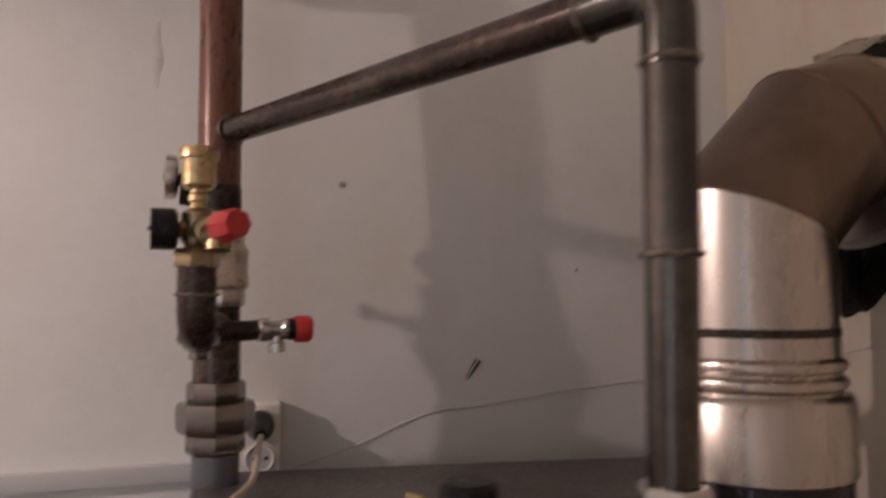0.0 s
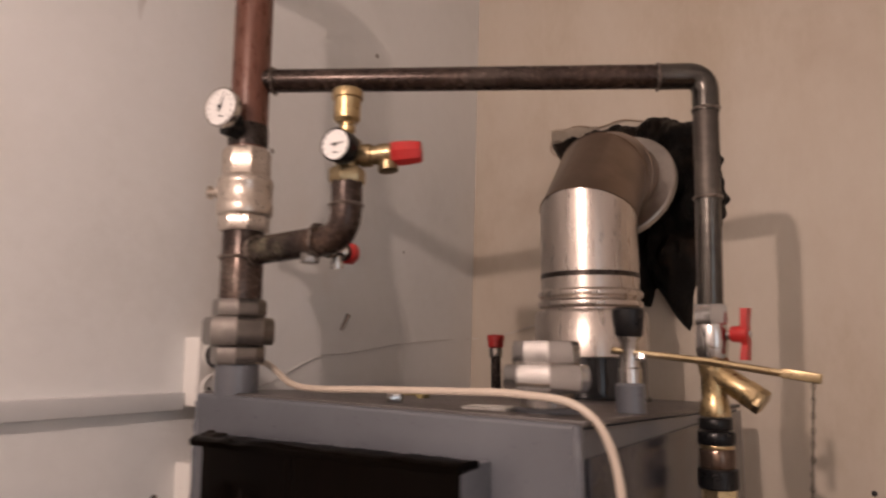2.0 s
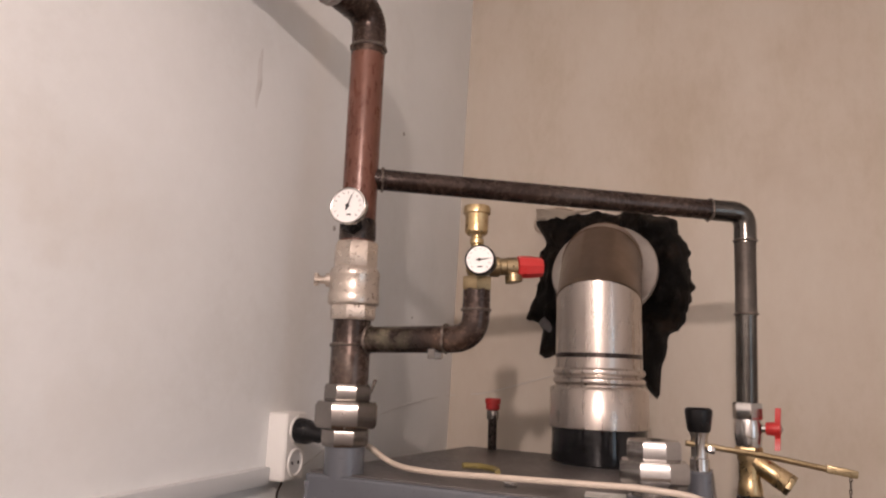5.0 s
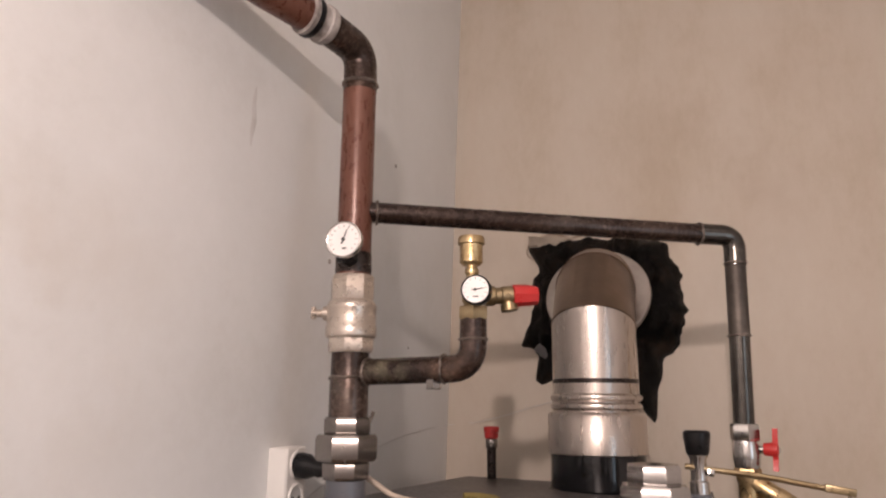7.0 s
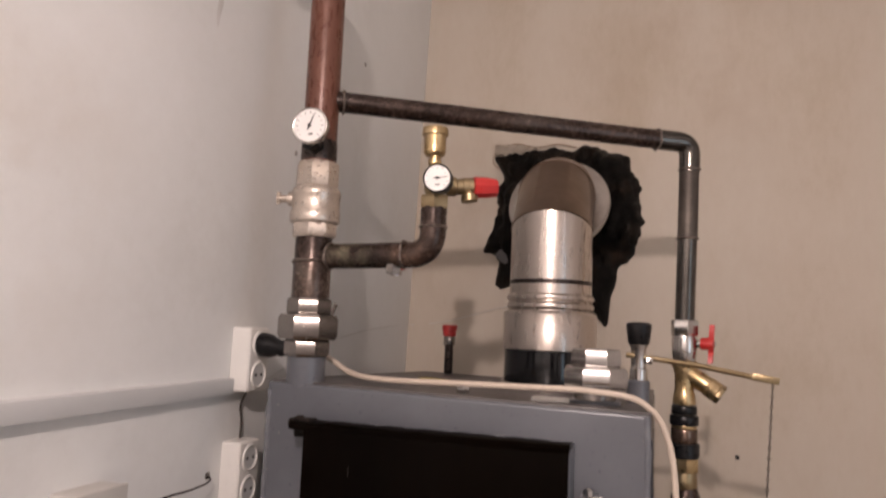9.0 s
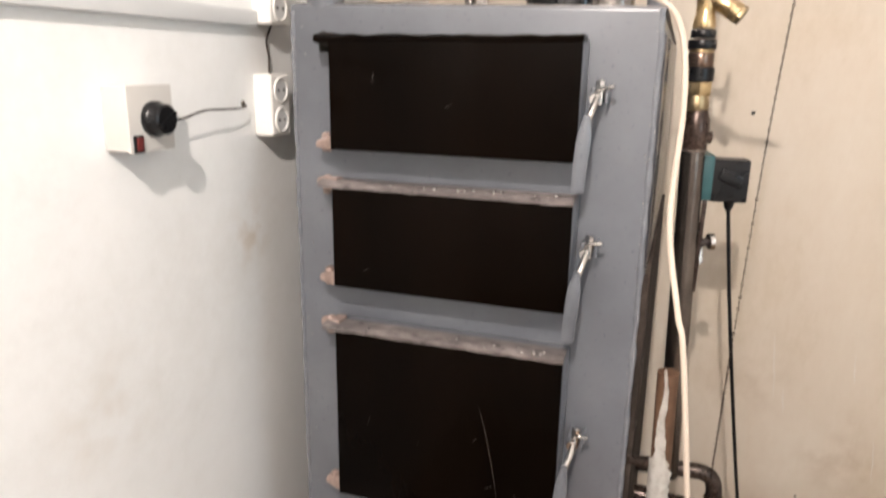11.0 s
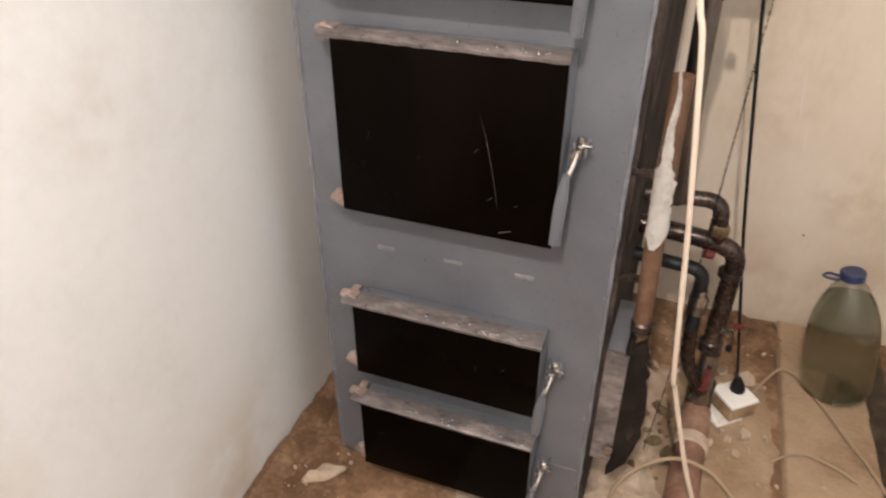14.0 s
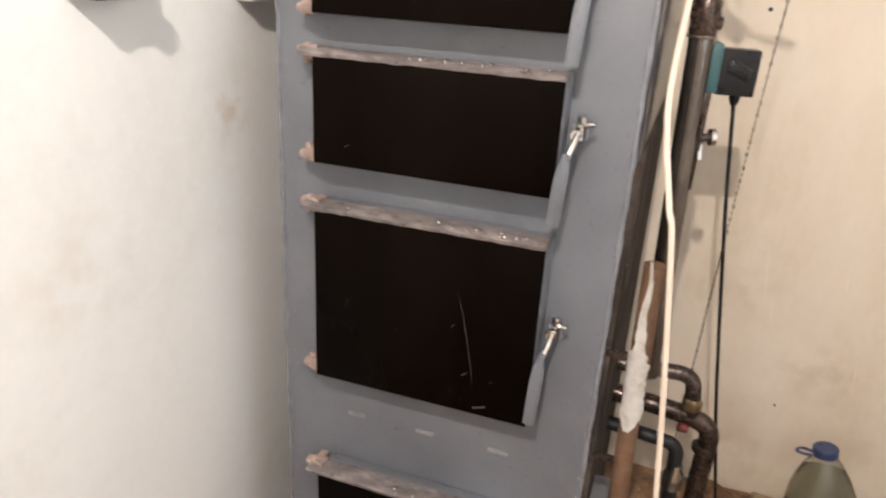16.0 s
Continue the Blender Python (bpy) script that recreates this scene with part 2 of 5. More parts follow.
def stain(m, place, reach, colour, most):
    """A soft-edged blotch of another colour round one place of a surface."""
    nt = m.node_tree
    n, l = nt.nodes, nt.links
    bs = n["Principled BSDF"]
    old = bs.inputs["Base Color"].links[0].from_socket
    tc = n.new("ShaderNodeTexCoord")
    d = n.new("ShaderNodeVectorMath")
    d.operation = "DISTANCE"
    d.inputs[1].default_value = place
    l.new(tc.outputs["Object"], d.inputs[0])
    mr = n.new("ShaderNodeMapRange")
    mr.interpolation_type = "SMOOTHSTEP"
    mr.inputs["From Min"].default_value, mr.inputs["From Max"].default_value = 0.0, reach
    mr.inputs["To Min"].default_value, mr.inputs["To Max"].default_value = most, 0.0
    l.new(d.outputs["Value"], mr.inputs["Value"])
    t = n.new("ShaderNodeTexNoise")
    t.inputs["Scale"].default_value, t.inputs["Detail"].default_value = 2.2 / reach, 6
    l.new(tc.outputs["Object"], t.inputs["Vector"])
    k = n.new("ShaderNodeMapRange")
    k.inputs["From Min"].default_value, k.inputs["From Max"].default_value = 0.42, 0.68
    l.new(t.outputs["Fac"], k.inputs["Value"])
    mul = n.new("ShaderNodeMath")
    mul.operation = "MULTIPLY"
    l.new(mr.outputs["Result"], mul.inputs[0])
    l.new(k.outputs["Result"], mul.inputs[1])
    mix = n.new("ShaderNodeMix")
    mix.data_type = "RGBA"
    l.new(mul.outputs["Value"], mix.inputs["Factor"])
    l.new(old, mix.inputs["A"])
    mix.inputs["B"].default_value = (*colour, 1)
    l.new(mix.outputs["Result"], bs.inputs["Base Color"])


for place, reach, most in (((0.0, -0.86, 1.13), 0.10, 0.55), ((0.0, -1.22, 0.95), 0.13, 0.3), ((0.0, -1.6, 0.5), 0.3, 0.3), ((0.01, -0.55, 1.75), 0.25, 0.25), ((0.0, -1.3, 1.75), 0.3, 0.25), ((0.0, -1.1, 0.06), 0.35, 0.6)):
    stain(WALL_A, place, reach, (0.47, 0.37, 0.25), most)
for place, reach, colour in (((0.215, -0.895, 1.71), 0.055, (0.24, 0.22, 0.15)), ((0.31, -0.90, 1.695), 0.05, (0.16, 0.10, 0.07)), ((0.15, -0.90, 1.665), 0.05, (0.15, 0.125, 0.105)), ((0.46, -0.71, 1.93), 0.08, (0.13, 0.105, 0.09))):
    stain(RUST, place, reach, colour, 0.8)
for place, reach, most in (((1.0, 0.0, 0.06), 0.45, 0.75), ((1.3, 0.0, 0.04), 0.40, 0.6), ((0.9, 0.0, 0.62), 0.18, 0.35), ((1.15, 0.0, 0.42), 0.14, 0.4), ((0.75, 0.0, 2.3), 0.45, 0.3), ((0.1, 0.0, 1.9), 0.3, 0.35)):
    stain(WALL_B, place, reach, (0.30, 0.20, 0.12), most)


def clear(name, colour, rough=0.06, ior=1.4, coat=0.0):
    m = bpy.data.materials.new(name)
    m.use_nodes = True
    bs = m.node_tree.nodes["Principled BSDF"]
    bs.inputs["Base Color"].default_value = (*colour, 1)
    bs.inputs["Transmission Weight"].default_value = 1
    bs.inputs["Roughness"].default_value, bs.inputs["IOR"].default_value = rough, ior
    bs.inputs["Coat Weight"].default_value, bs.inputs["Coat Roughness"].default_value = coat, 0.06
    return m


PET = clear("greenish_clear_plastic", (0.82, 0.84, 0.79), 0.12, 1.05, 1.0)
WATER = clear("murky_water", (0.63, 0.655, 0.575), 0.15, 1.04)
OIL = clear("yellow_liquid", (0.955, 0.925, 0.79), 0.25, 1.06, 1.0)


# ---- mesh helpers ----
def vec(*a):
    return Vector(a)


def basis(axis):
    w = Vector(axis).normalized()
    u = w.cross(vec(0, 0, 1) if abs(w.z) < 0.9 else vec(1, 0, 0)).normalized()
    return u, w.cross(u), w


def lathe(bm, base, axis, profile, seg=24, turn=0.0):
    """Rings of (radius, height) about an axis, closed at both ends; seg=6 makes a hexagon."""
    u, v, w = basis(axis)
    rings = []
    for r, h in profile:
        c = Vector(base) + w * h
        rings.append([bm.verts.new(c + (u * math.cos(a) + v * math.sin(a)) * max(r, 1e-4)) for a in (turn + 2 * math.pi * i / seg for i in range(seg))])
    for a, b in zip(rings, rings[1:]):
        for i in range(seg):
            bm.faces.new((a[i], a[(i + 1) % seg], b[(i + 1) % seg], b[i]))
    bm.faces.new(rings[0][::-1])
    bm.faces.new(rings[-1])
    return bm


def hexnut(bm, base, axis, r, height, turn=0.3, seg=6):
    c = min(0.12 * r, 0.2 * height)
    return lathe(bm, base, axis, [(r * 0.93, 0), (r, c), (r, height - c), (r * 0.93, height)], seg, turn)


def fillet(points, radius, steps=6):
    """The polyline with its inner corners rounded."""
    p = [Vector(q) for q in points]
    out = [p[0]]
    for a, b, c in zip(p, p[1:], p[2:]):
        d1, d2 = (a - b), (c - b)
        k = min(radius, d1.length * 0.49, d2.length * 0.49)
        s, e = b + d1.normalized() * k, b + d2.normalized() * k
        for i in range(steps + 1):
            t = i / steps
            out.append((1 - t) ** 2 * s + 2 * t * (1 - t) * b + t * t * e)
    out.append(p[-1])
    return out


def smooth_line(points, per=8):
    """A soft curve through the points."""
    p = [Vector(q) for q in points]
    p = [2 * p[0] - p[1]] + p + [2 * p[-1] - p[-2]]
    out = []
    for a, b, c, d in zip(p, p[1:], p[2:], p[3:]):
        for i in range(per):
            t = i / per
            out.append(0.5 * (2 * b + (c - a) * t + (2 * a - 5 * b + 4 * c - d) * t * t + (3 * b - a - 3 * c + d) * t ** 3))
    out.append(p[-2])
    return out


def tube(bm, points, r, seg=14):
    """A round tube along the points; r: one radius or one a point."""
    p = [Vector(q) for q in points]
    rr = r if isinstance(r, (list, tuple)) else [r] * len(p)
    tang = []
    for i in range(len(p)):
        a, b = p[max(i - 1, 0)], p[min(i + 1, len(p) - 1)]
        tang.append((b - a).normalized())
    u, v, w = basis(tang[0])
    rings = []
    for i, q in enumerate(p):
        t = tang[i]
        u = (u - t * u.dot(t)).normalized()
        v = t.cross(u)
        rings.append([bm.verts.new(q + (u * math.cos(a) + v * math.sin(a)) * rr[i]) for a in (2 * math.pi * k / seg for k in range(seg))])
    for a, b in zip(rings, rings[1:]):
        for i in range(seg):
            bm.faces.new((a[i], a[(i + 1) % seg], b[(i + 1) % seg], b[i]))
    bm.faces.new(rings[0][::-1])
    bm.faces.new(rings[-1])
    return bm


def ring(bm, centre, axis, r, thick, seg=28, around=8):
    u, v, w = basis(axis)
    rings = []
    for i in range(seg):
        a = 2 * math.pi * i / seg
        d = u * math.cos(a) + v * math.sin(a)
        rings.append([bm.verts.new(Vector(centre) + d * (r + thick * math.cos(b)) + w * thick * math.sin(b)) for b in (2 * math.pi * k / around for k in range(around))])
    for i in range(seg):
        a, b = rings[i], rings[(i + 1) % seg]
        for k in range(around):
            bm.faces.new((a[k], b[k], b[(k + 1) % around], a[(k + 1) % around]))
    return bm


def box(bm, lo, hi, bevel=0.0, turn=None, segs=2):
    """A box from corner to corner, with rounded edges; turn: a matrix about its centre."""
    lo, hi = Vector(lo), Vector(hi)
    c, s = (lo + hi) / 2, hi - lo
    m = Matrix.Translation(c) @ (turn.to_4x4() if turn else Matrix.Identity(4)) @ Matrix.Diagonal((*s, 1))
    got = bmesh.ops.create_cube(bm, size=1, matrix=m)["verts"]
    if bevel:
        edges = {e for q in got for e in q.link_edges}
        bmesh.ops.bevel(bm, geom=list(edges), offset=bevel, segments=segs, profile=0.6, affect="EDGES")
    return bm


def B():
    return bmesh.new()


def mesh_from(name, bm, material, angle=35):
    bmesh.ops.recalc_face_normals(bm, faces=bm.faces)
    me = bpy.data.meshes.new(name)
    bm.to_mesh(me)
    bm.free()
    me.materials.append(material)
    me.shade_smooth()
    me.set_sharp_from_angle(angle=radians(angle))
    return me


BASE = {}


def thing(name, base, label, category, group=""):
    ob = new(name)
    ob.location = base
    ob.empty_display_size = 0.02
    BASE[ob.name] = Vector(base)
    return tagged(ob, label, category, group)


def part(name, bm, material, parent, label="", angle=35):
    ob = new(name, mesh_from(name, bm, material, angle))
    ob.parent = parent
    ob.matrix_parent_inverse = Matrix.Translation(-BASE.get(parent.name, Vector()))
    return tagged(ob, label)


def solo(name, bm, material, label, category, group="", kind="", angle=35):
    return tagged(new(name, mesh_from(name, bm, material, angle)), label, category, group, kind)


def lump(p, scale, amount):
    return noise.noise(Vector(p) * scale) * amount


# ---- structure ----
def wx(z):
    """The face of the leaning west wall at a height."""
    return -0.045 + 0.027 * z


# south wall, east wall and ceiling are unseen, kept near and pale for bounce
RX, RY, RZ = 2.0, -2.95, 3.15
bm = B()
vs = [bm.verts.new(q) for q in ((wx(-0.1), RY, -0.1), (wx(-0.1), 0.0, -0.1), (wx(RZ), 0.0, RZ), (wx(RZ), RY, RZ), (-0.25, RY, -0.1), (-0.25, 0.0, -0.1), (-0.25, 0.0, RZ), (-0.25, RY, RZ))]
for f in ((0, 1, 2, 3), (4, 7, 6, 5), (0, 4, 5, 1), (3, 2, 6, 7), (0, 3, 7, 4), (1, 5, 6, 2)):
    bm.faces.new([vs[i] for i in f])
wall_west = solo("wall_west", bm, WALL_A, "off-white painted plaster wall, scuffed and slightly leaning", "wall", kind="structure")

FX, FZ = 0.41, 1.915  # middle of the flue's hole
bm = B()
outer = [(-0.25, -0.1), (RX + 0.2, -0.1), (RX + 0.2, RZ), (-0.25, RZ)]
inner = [(FX - 0.12, FZ - 0.12), (FX + 0.12, FZ - 0.12), (FX + 0.12, FZ + 0.12), (FX - 0.12, FZ + 0.12)]
grid = [[bm.verts.new((x, y, z)) for x, z in loop] for y in (0.0, 0.22) for loop in (outer, inner)]
for i in range(4):
    j = (i + 1) % 4
    bm.faces.new((grid[0][i], grid[0][j], grid[1][j], grid[1][i]))
    bm.faces.new((grid[2][j], grid[2][i], grid[3][i], grid[3][j]))
    bm.faces.new((grid[0][j], grid[0][i], grid[2][i], grid[2][j]))
    bm.faces.new((grid[1][i], grid[1][j], grid[3][j], grid[3][i]))
wall_north = solo("wall_north", bm, WALL_B, "cream painted plaster wall with the flue's hole", "wall", kind="structure")
solo("wall_south", box(B(), (-0.25, RY - 0.2, -0.1), (RX - 0.002, RY, RZ)), UNSEEN_WALL, "pale unseen wall closing the room, adds bounce light", "wall", kind="structure")
bm = B()
outer = [(RY - 0.2, -0.1), (-0.002, -0.1), (-0.002, RZ), (RY - 0.2, RZ)]
inner = [(WIN_Y[0], WIN_Z[0]), (WIN_Y[1], WIN_Z[0]), (WIN_Y[1], WIN_Z[1]), (WIN_Y[0], WIN_Z[1])]
grid = [[bm.verts.new((x, y, z)) for y, z in loop] for x in (RX, RX + 0.2) for loop in (outer, inner)]
for i in range(4):
    j = (i + 1) % 4
    bm.faces.new((grid[0][i], grid[0][j], grid[1][j], grid[1][i]))
    bm.faces.new((grid[2][j], grid[2][i], grid[3][i], grid[3][j]))
    bm.faces.new((grid[0][j], grid[0][i], grid[2][i], grid[2][j]))
    bm.faces.new((grid[1][i], grid[1][j], grid[3][j], grid[3][i]))
solo("wall_east", bm, UNSEEN_WALL, "pale unseen wall with a window opening, adds bounce light", "wall", kind="structure")
bm = B()
for lo, hi in (((WIN_Y[0], WIN_Z[0]), (WIN_Y[0] + 0.05, WIN_Z[1])), ((WIN_Y[1] - 0.05, WIN_Z[0]), (WIN_Y[1], WIN_Z[1])), ((WIN_Y[0] + 0.05, WIN_Z[0]), (WIN_Y[1] - 0.05, WIN_Z[0] + 0.05)), ((WIN_Y[0] + 0.05, WIN_Z[1] - 0.05), (WIN_Y[1] - 0.05, WIN_Z[1]))):
    box(bm, (RX + 0.06, *lo), (RX + 0.10, *hi), 0.004)
solo("window_1", bm, WHITEP, "white window frame in the east wall", "window", kind="structure")
solo("ceiling", box(B(), (-0.25, RY - 0.2, RZ + 0.002), (RX + 0.2, 0.22, RZ + 0.15)), CEIL, "pale unseen ceiling, adds bounce light", "ceiling", kind="structure")


def sheet(x0, x1, y0, y1, n, m, height):
    bm = B()
    rows = [[bm.verts.new((x, y, height(x, y))) for x in np.linspace(x0, x1, n)] for y in np.linspace(y0, y1, m)]
    for a, b in zip(rows, rows[1:]):
        for i in range(n - 1):
            bm.faces.new((a[i], a[i + 1], b[i + 1], b[i]))
    return bm


def fractal(x, y, s, k=0.0):
    return noise.noise((x * s, y * s, k)) + 0.5 * noise.noise((x * s * 2.3, y * s * 2.3, k + 3)) + 0.25 * noise.noise((x * s * 5, y * s * 5, k + 7))


def ground(x, y):
    return 0.004 * fractal(x, y, 5) - 0.003


solo("floor", sheet(-0.25, RX + 0.1, RY - 0.1, 0.1, 150, 160, ground), FLOOR, "dirty uneven concrete floor with stains and grit", "floor", kind="structure", angle=80)


def patch(x0, x1, y0, y1, n, m, high, edge, scale, seed, body=0.5):
    """A low irregular mound that sinks into the floor at its rim."""
    def up(x, y):
        d = min(x - x0, x1 - x, y - y0, y1 - y) / edge
        f = max(0.0, min(1.0, d + 0.5 * fractal(x, y, scale, seed)))
        return -0.012 + (high + 0.012) * f * (body + (1 - body) * (0.5 + 0.5 * fractal(x, y, scale * 2, seed + 5)))
    return sheet(x0, x1, y0, y1, n, m, up)


solo("floor_slab", patch(1.065, 1.29, -2.4, 0.0, 60, 300, 0.016, 0.012, 6, 4, 0.95), SLAB, "strip of paler worn concrete in the floor", "floor slab", kind="structure", angle=80)
solo("pale_floor_patch", patch(0.74, 1.075, -1.3, -0.27, 90, 220, 0.0065, 0.05, 7, 61, 0.9), SLAB, "paler worn concrete beside the floor pipe", "floor patch", kind="structure", angle=80)
solo("dirt_bank", patch(-0.07, 0.19, -1.9, -0.45, 60, 200, 0.014, 0.12, 9, 11), DIRT, "brown dirt swept along the wall's foot", "dirt", kind="stuff", angle=80)
solo("dirt_bank", patch(-0.085, 0.035, -2.6, -0.45, 30, 300, 0.030, 0.05, 9, 71, 0.8), DIRT, "brown dirt caked against the wall's foot", "dirt", kind="stuff", angle=80)
solo("dirt_bank", patch(0.80, 1.12, -0.16, 0.02, 70, 50, 0.03, 0.06, 12, 15), DIRT, "brown dirt in the corner behind the pipes", "dirt", kind="stuff", angle=80)
solo("dirt_gutter", patch(1.255, 1.355, -2.2, -0.05, 60, 560, 0.012, 0.036, 18, 21, 0.9), GUTTER, "dark damp dirt in the floor's joint", "dirt", kind="stuff", angle=80)
solo("rubble_bank", patch(1.375, 1.95, -1.7, -0.12, 110, 240, 0.045, 0.12, 8, 31), RUBBLE, "ochre and brown rubble heaped on the floor", "rubble", kind="stuff", angle=80)
solo("damp_patch", patch(1.045, 1.262, -0.93, -0.655, 120, 130, 0.0178, 0.034, 16, 41, 0.985), WET, "dark wet stain on the concrete", "stain", kind="stuff", angle=80)
solo("mortar_bed", patch(0.36, 0.84, -1.30, -0.84, 110, 100, 0.009, 0.05, 9, 51, 0.96), MORTAR, "rough pale mortar under the boiler's front", "mortar", kind="structure", angle=80)
solo("mortar_bed", patch(0.62, 0.84, -0.92, -0.30, 50, 110, 0.03, 0.07, 9, 57, 0.6), MORTAR, "rough pale mortar beside the boiler", "mortar", kind="structure", angle=80)


def crumbs(name, count, where, size, material, label, seed):
    rnd = random.Random(seed)
    bm = B()
    for _ in range(count):
        x, y = where(rnd)
        s = size * (0.35 + rnd.random() ** 3 * 1.6)
        m = Matrix.Translation((x, y, 0.004 + s * 0.35)) @ Euler((rnd.random() * 6, rnd.random() * 6, rnd.random() * 6)).to_matrix().to_4x4() @ Matrix.Diagonal((s, s * (0.5 + rnd.random() * 0.5), s * (0.35 + rnd.random() * 0.4), 1))
        got = bmesh.ops.create_icosphere(bm, subdivisions=1, radius=0.6, matrix=m)["verts"]
        for q in got:
            q.co += Vector((lump(q.co, 60, s * 0.25), lump(q.co + vec(9, 0, 0), 60, s * 0.25), 0))
    solo(name, bm, material, label, "grit", kind="stuff", angle=20)


crumbs("plaster_crumbs", 70, lambda r: (0.0 + abs(r.gauss(0, 0.09)), -0.9 - r.random() * 0.7), 0.008, MORTAR, "plaster crumbs lying along the wall", 3)
crumbs("plaster_crumbs", 50, lambda r: (0.10 + r.random() * 0.6, -1.02 - abs(r.gauss(0, 0.12))), 0.007, MORTAR, "plaster crumbs in front of the boiler", 4)
crumbs("rubble_bits", 260, lambda r: (1.38 + r.random() * 0.5, -0.03 - r.random() * 1.3), 0.026, RUBBLE, "loose ochre rubble pieces", 5)
crumbs("plaster_rubble", 70, lambda r: (0.70 + r.random() * 0.30, -0.28 - r.random() * 0.32), 0.022, MORTAR, "broken plaster heaped under the pipes", 8)
crumbs("brick_bits", 60, lambda r: (0.70 + r.random() * 0.12, -0.42 - r.random() * 0.3), 0.024, RUBBLE, "brown brick bits behind the flap", 12)
crumbs("plaster_crumbs", 140, lambda r: (0.74 + r.random() * 0.5, -0.1 - r.random() * 0.85), 0.009, MORTAR, "crumbs and grit around the pipes", 6)
bm = B()
bmesh.ops.create_icosphere(bm, subdivisions=3, radius=1, matrix=Matrix.Translation((0.092, -0.975, 0.012)) @ Euler((0, 0, 0.75)).to_matrix().to_4x4() @ Matrix.Diagonal((0.050, 0.020, 0.013, 1)))
for q in bm.verts:
    q.co += Vector((lump(q.co, 35, 0.016), lump(q.co + vec(5, 5, 5), 35, 0.016), lump(q.co + vec(1, 8, 2), 50, 0.006)))
solo("plaster_lump", bm, MORTAR, "broken lump of pale plaster on the dirt", "rubble", angle=25)

# small marks on the walls
for x, z, r in ((0.844, 1.317, 0.005), (1.069, 0.302, 0.003)):
    part("nail_hole", lathe(B(), (x, 0.003, z), (0, -1, 0), [(r, 0), (r, 0.005), (r * 0.6, 0.006)], 12), INK, wall_north)
for y, z, r in ((-0.421, 2.187, 0.005), (-0.697, 1.91, 0.005), (-0.50, 1.02, 0.003), (-0.30, 1.78, 0.003)):
    part("nail_hole", lathe(B(), (wx(z) - 0.003, y, z), (1, 0, 0), [(r, 0), (r, 0.004), (r * 0.6, 0.005)], 10), SPOT, wall_west)
part("scuff", tube(B(), [(wx(1.62) + 0.0005, -0.495, 1.605), (wx(1.63) + 0.0005, -0.475, 1.635)], [0.003, 0.0055], 8), IRON, wall_west)


for y, z0, z1, w in ((-0.965, 2.03, 2.15, 0.006),):
    bm = sheet(0, 1, 0, 1, 6, 12, lambda a, b: 0)
    for q in bm.verts:
        a, b = q.co.x, q.co.y
        z = z0 + (z1 - z0) * b
        q.co = Vector((wx(z) + 0.0008 * math.sin(math.pi * a) * math.sin(math.pi * b) - 0.0002, y + w * (a - 0.5) * 2 * (0.3 + math.sin(math.pi * b)) + lump((y, z, 1), 30, 0.006), z))
    part("smear", bm, SMEAR, wall_west)


rs = random.Random(9)
for _ in range(9):
    x, z, h = 0.93 + rs.random() * 0.5, 0.35 + rs.random() * 0.8, 0.05 + rs.random() * 0.18
    pts = [(x - 0.10 * h * i / 6 + lump((x, z, i), 3, 0.004), 0.0002, z + h * i / 6) for i in range(7)]
    part("scratch", tube(B(), pts, [0.0004 + 0.0006 * math.sin(math.pi * i / 6) for i in range(7)], 5), SMEAR, wall_north)


# ---- boiler ----
X0, X1, YF, YB, ZT = 0.100, 0.656, -0.900, -0.150, 1.500


def ztop(x, y):
    """The height of the boiler's top, which falls towards the back and the side."""
    return ZT + 0.007 - 0.018 * (x - X0) - 0.034 * (y - YF)


def sloped(bm):
    for q in bm.verts:
        if q.co.z > ZT - 0.1:
            q.co.z += ztop(q.co.x, q.co.y) - ZT
    return bm


boiler = thing("boiler", (0.38, -0.52, 0), "tall grey painted solid-fuel boiler with five black-fronted doors", "boiler")
part("body", sloped(box(B(), (X0 + 0.004, YF + 0.014, 0.0), (X1 - 0.006, YB, ZT - 0.004), 0.006)), PAINT, boiler)
part("front_plate", sloped(box(B(), (X0, YF, 0.03), (X1 - 0.005, YF + 0.013, ZT), 0.0055, segs=4)), PAINT, boiler)
part("top_plate", sloped(box(B(), (X0 + 0.002, YF + 0.010, ZT - 0.003), (X1 - 0.003, YB - 0.004, ZT + 0.003), 0.002)), TOPDUST, boiler, "dusty top plate")
# thin sheet over the body that carries the side's shade in its colour
part("upper_side", box(B(), (X1 - 0.010, YF + 0.016, 1.13), (X1 - 0.001, YB - 0.01, ZT - 0.035), 0.002), SIDE, boiler, "upper side in boiler paint darkened for shade")
# darker, mottled brown-black sheet below 1.13 m
part("side_sheet", box(B(), (X1 - 0.010, YF + 0.013, 0.05), (X1 + 0.004, YB - 0.01, 1.13), 0.002), DARK_SIDE, boiler, "dark lower side sheet")
for x in (X0 + 0.004, X1 - 0.008):
    bm = B()
    pts = [(x + lump((x, 0, z), 30, 0.0012), YF + 0.002, z) for z in np.linspace(0.04, ZT - 0.004, 90)]
    tube(bm, pts, [(0.0045 if x < 0.3 else 0.0042) + lump((x, 3, p[2]), 70, 0.0022) for p in pts], 10)
    part("weld_seam", bm, GLOSS, boiler)
for x in (0.243, 0.373, 0.504):
    part("slot_mark", box(B(), (x - 0.017, YF - 0.003, 0.609), (x + 0.017, YF + 0.002, 0.617), 0.002), PALE, boiler, "short pale raised weld mark")
part("base_flange", box(B(), (X1 - 0.10, YF - 0.002, 0.17), (X1 - 0.002, YF + 0.004, 0.172), 0.0005), EDGE, boiler)


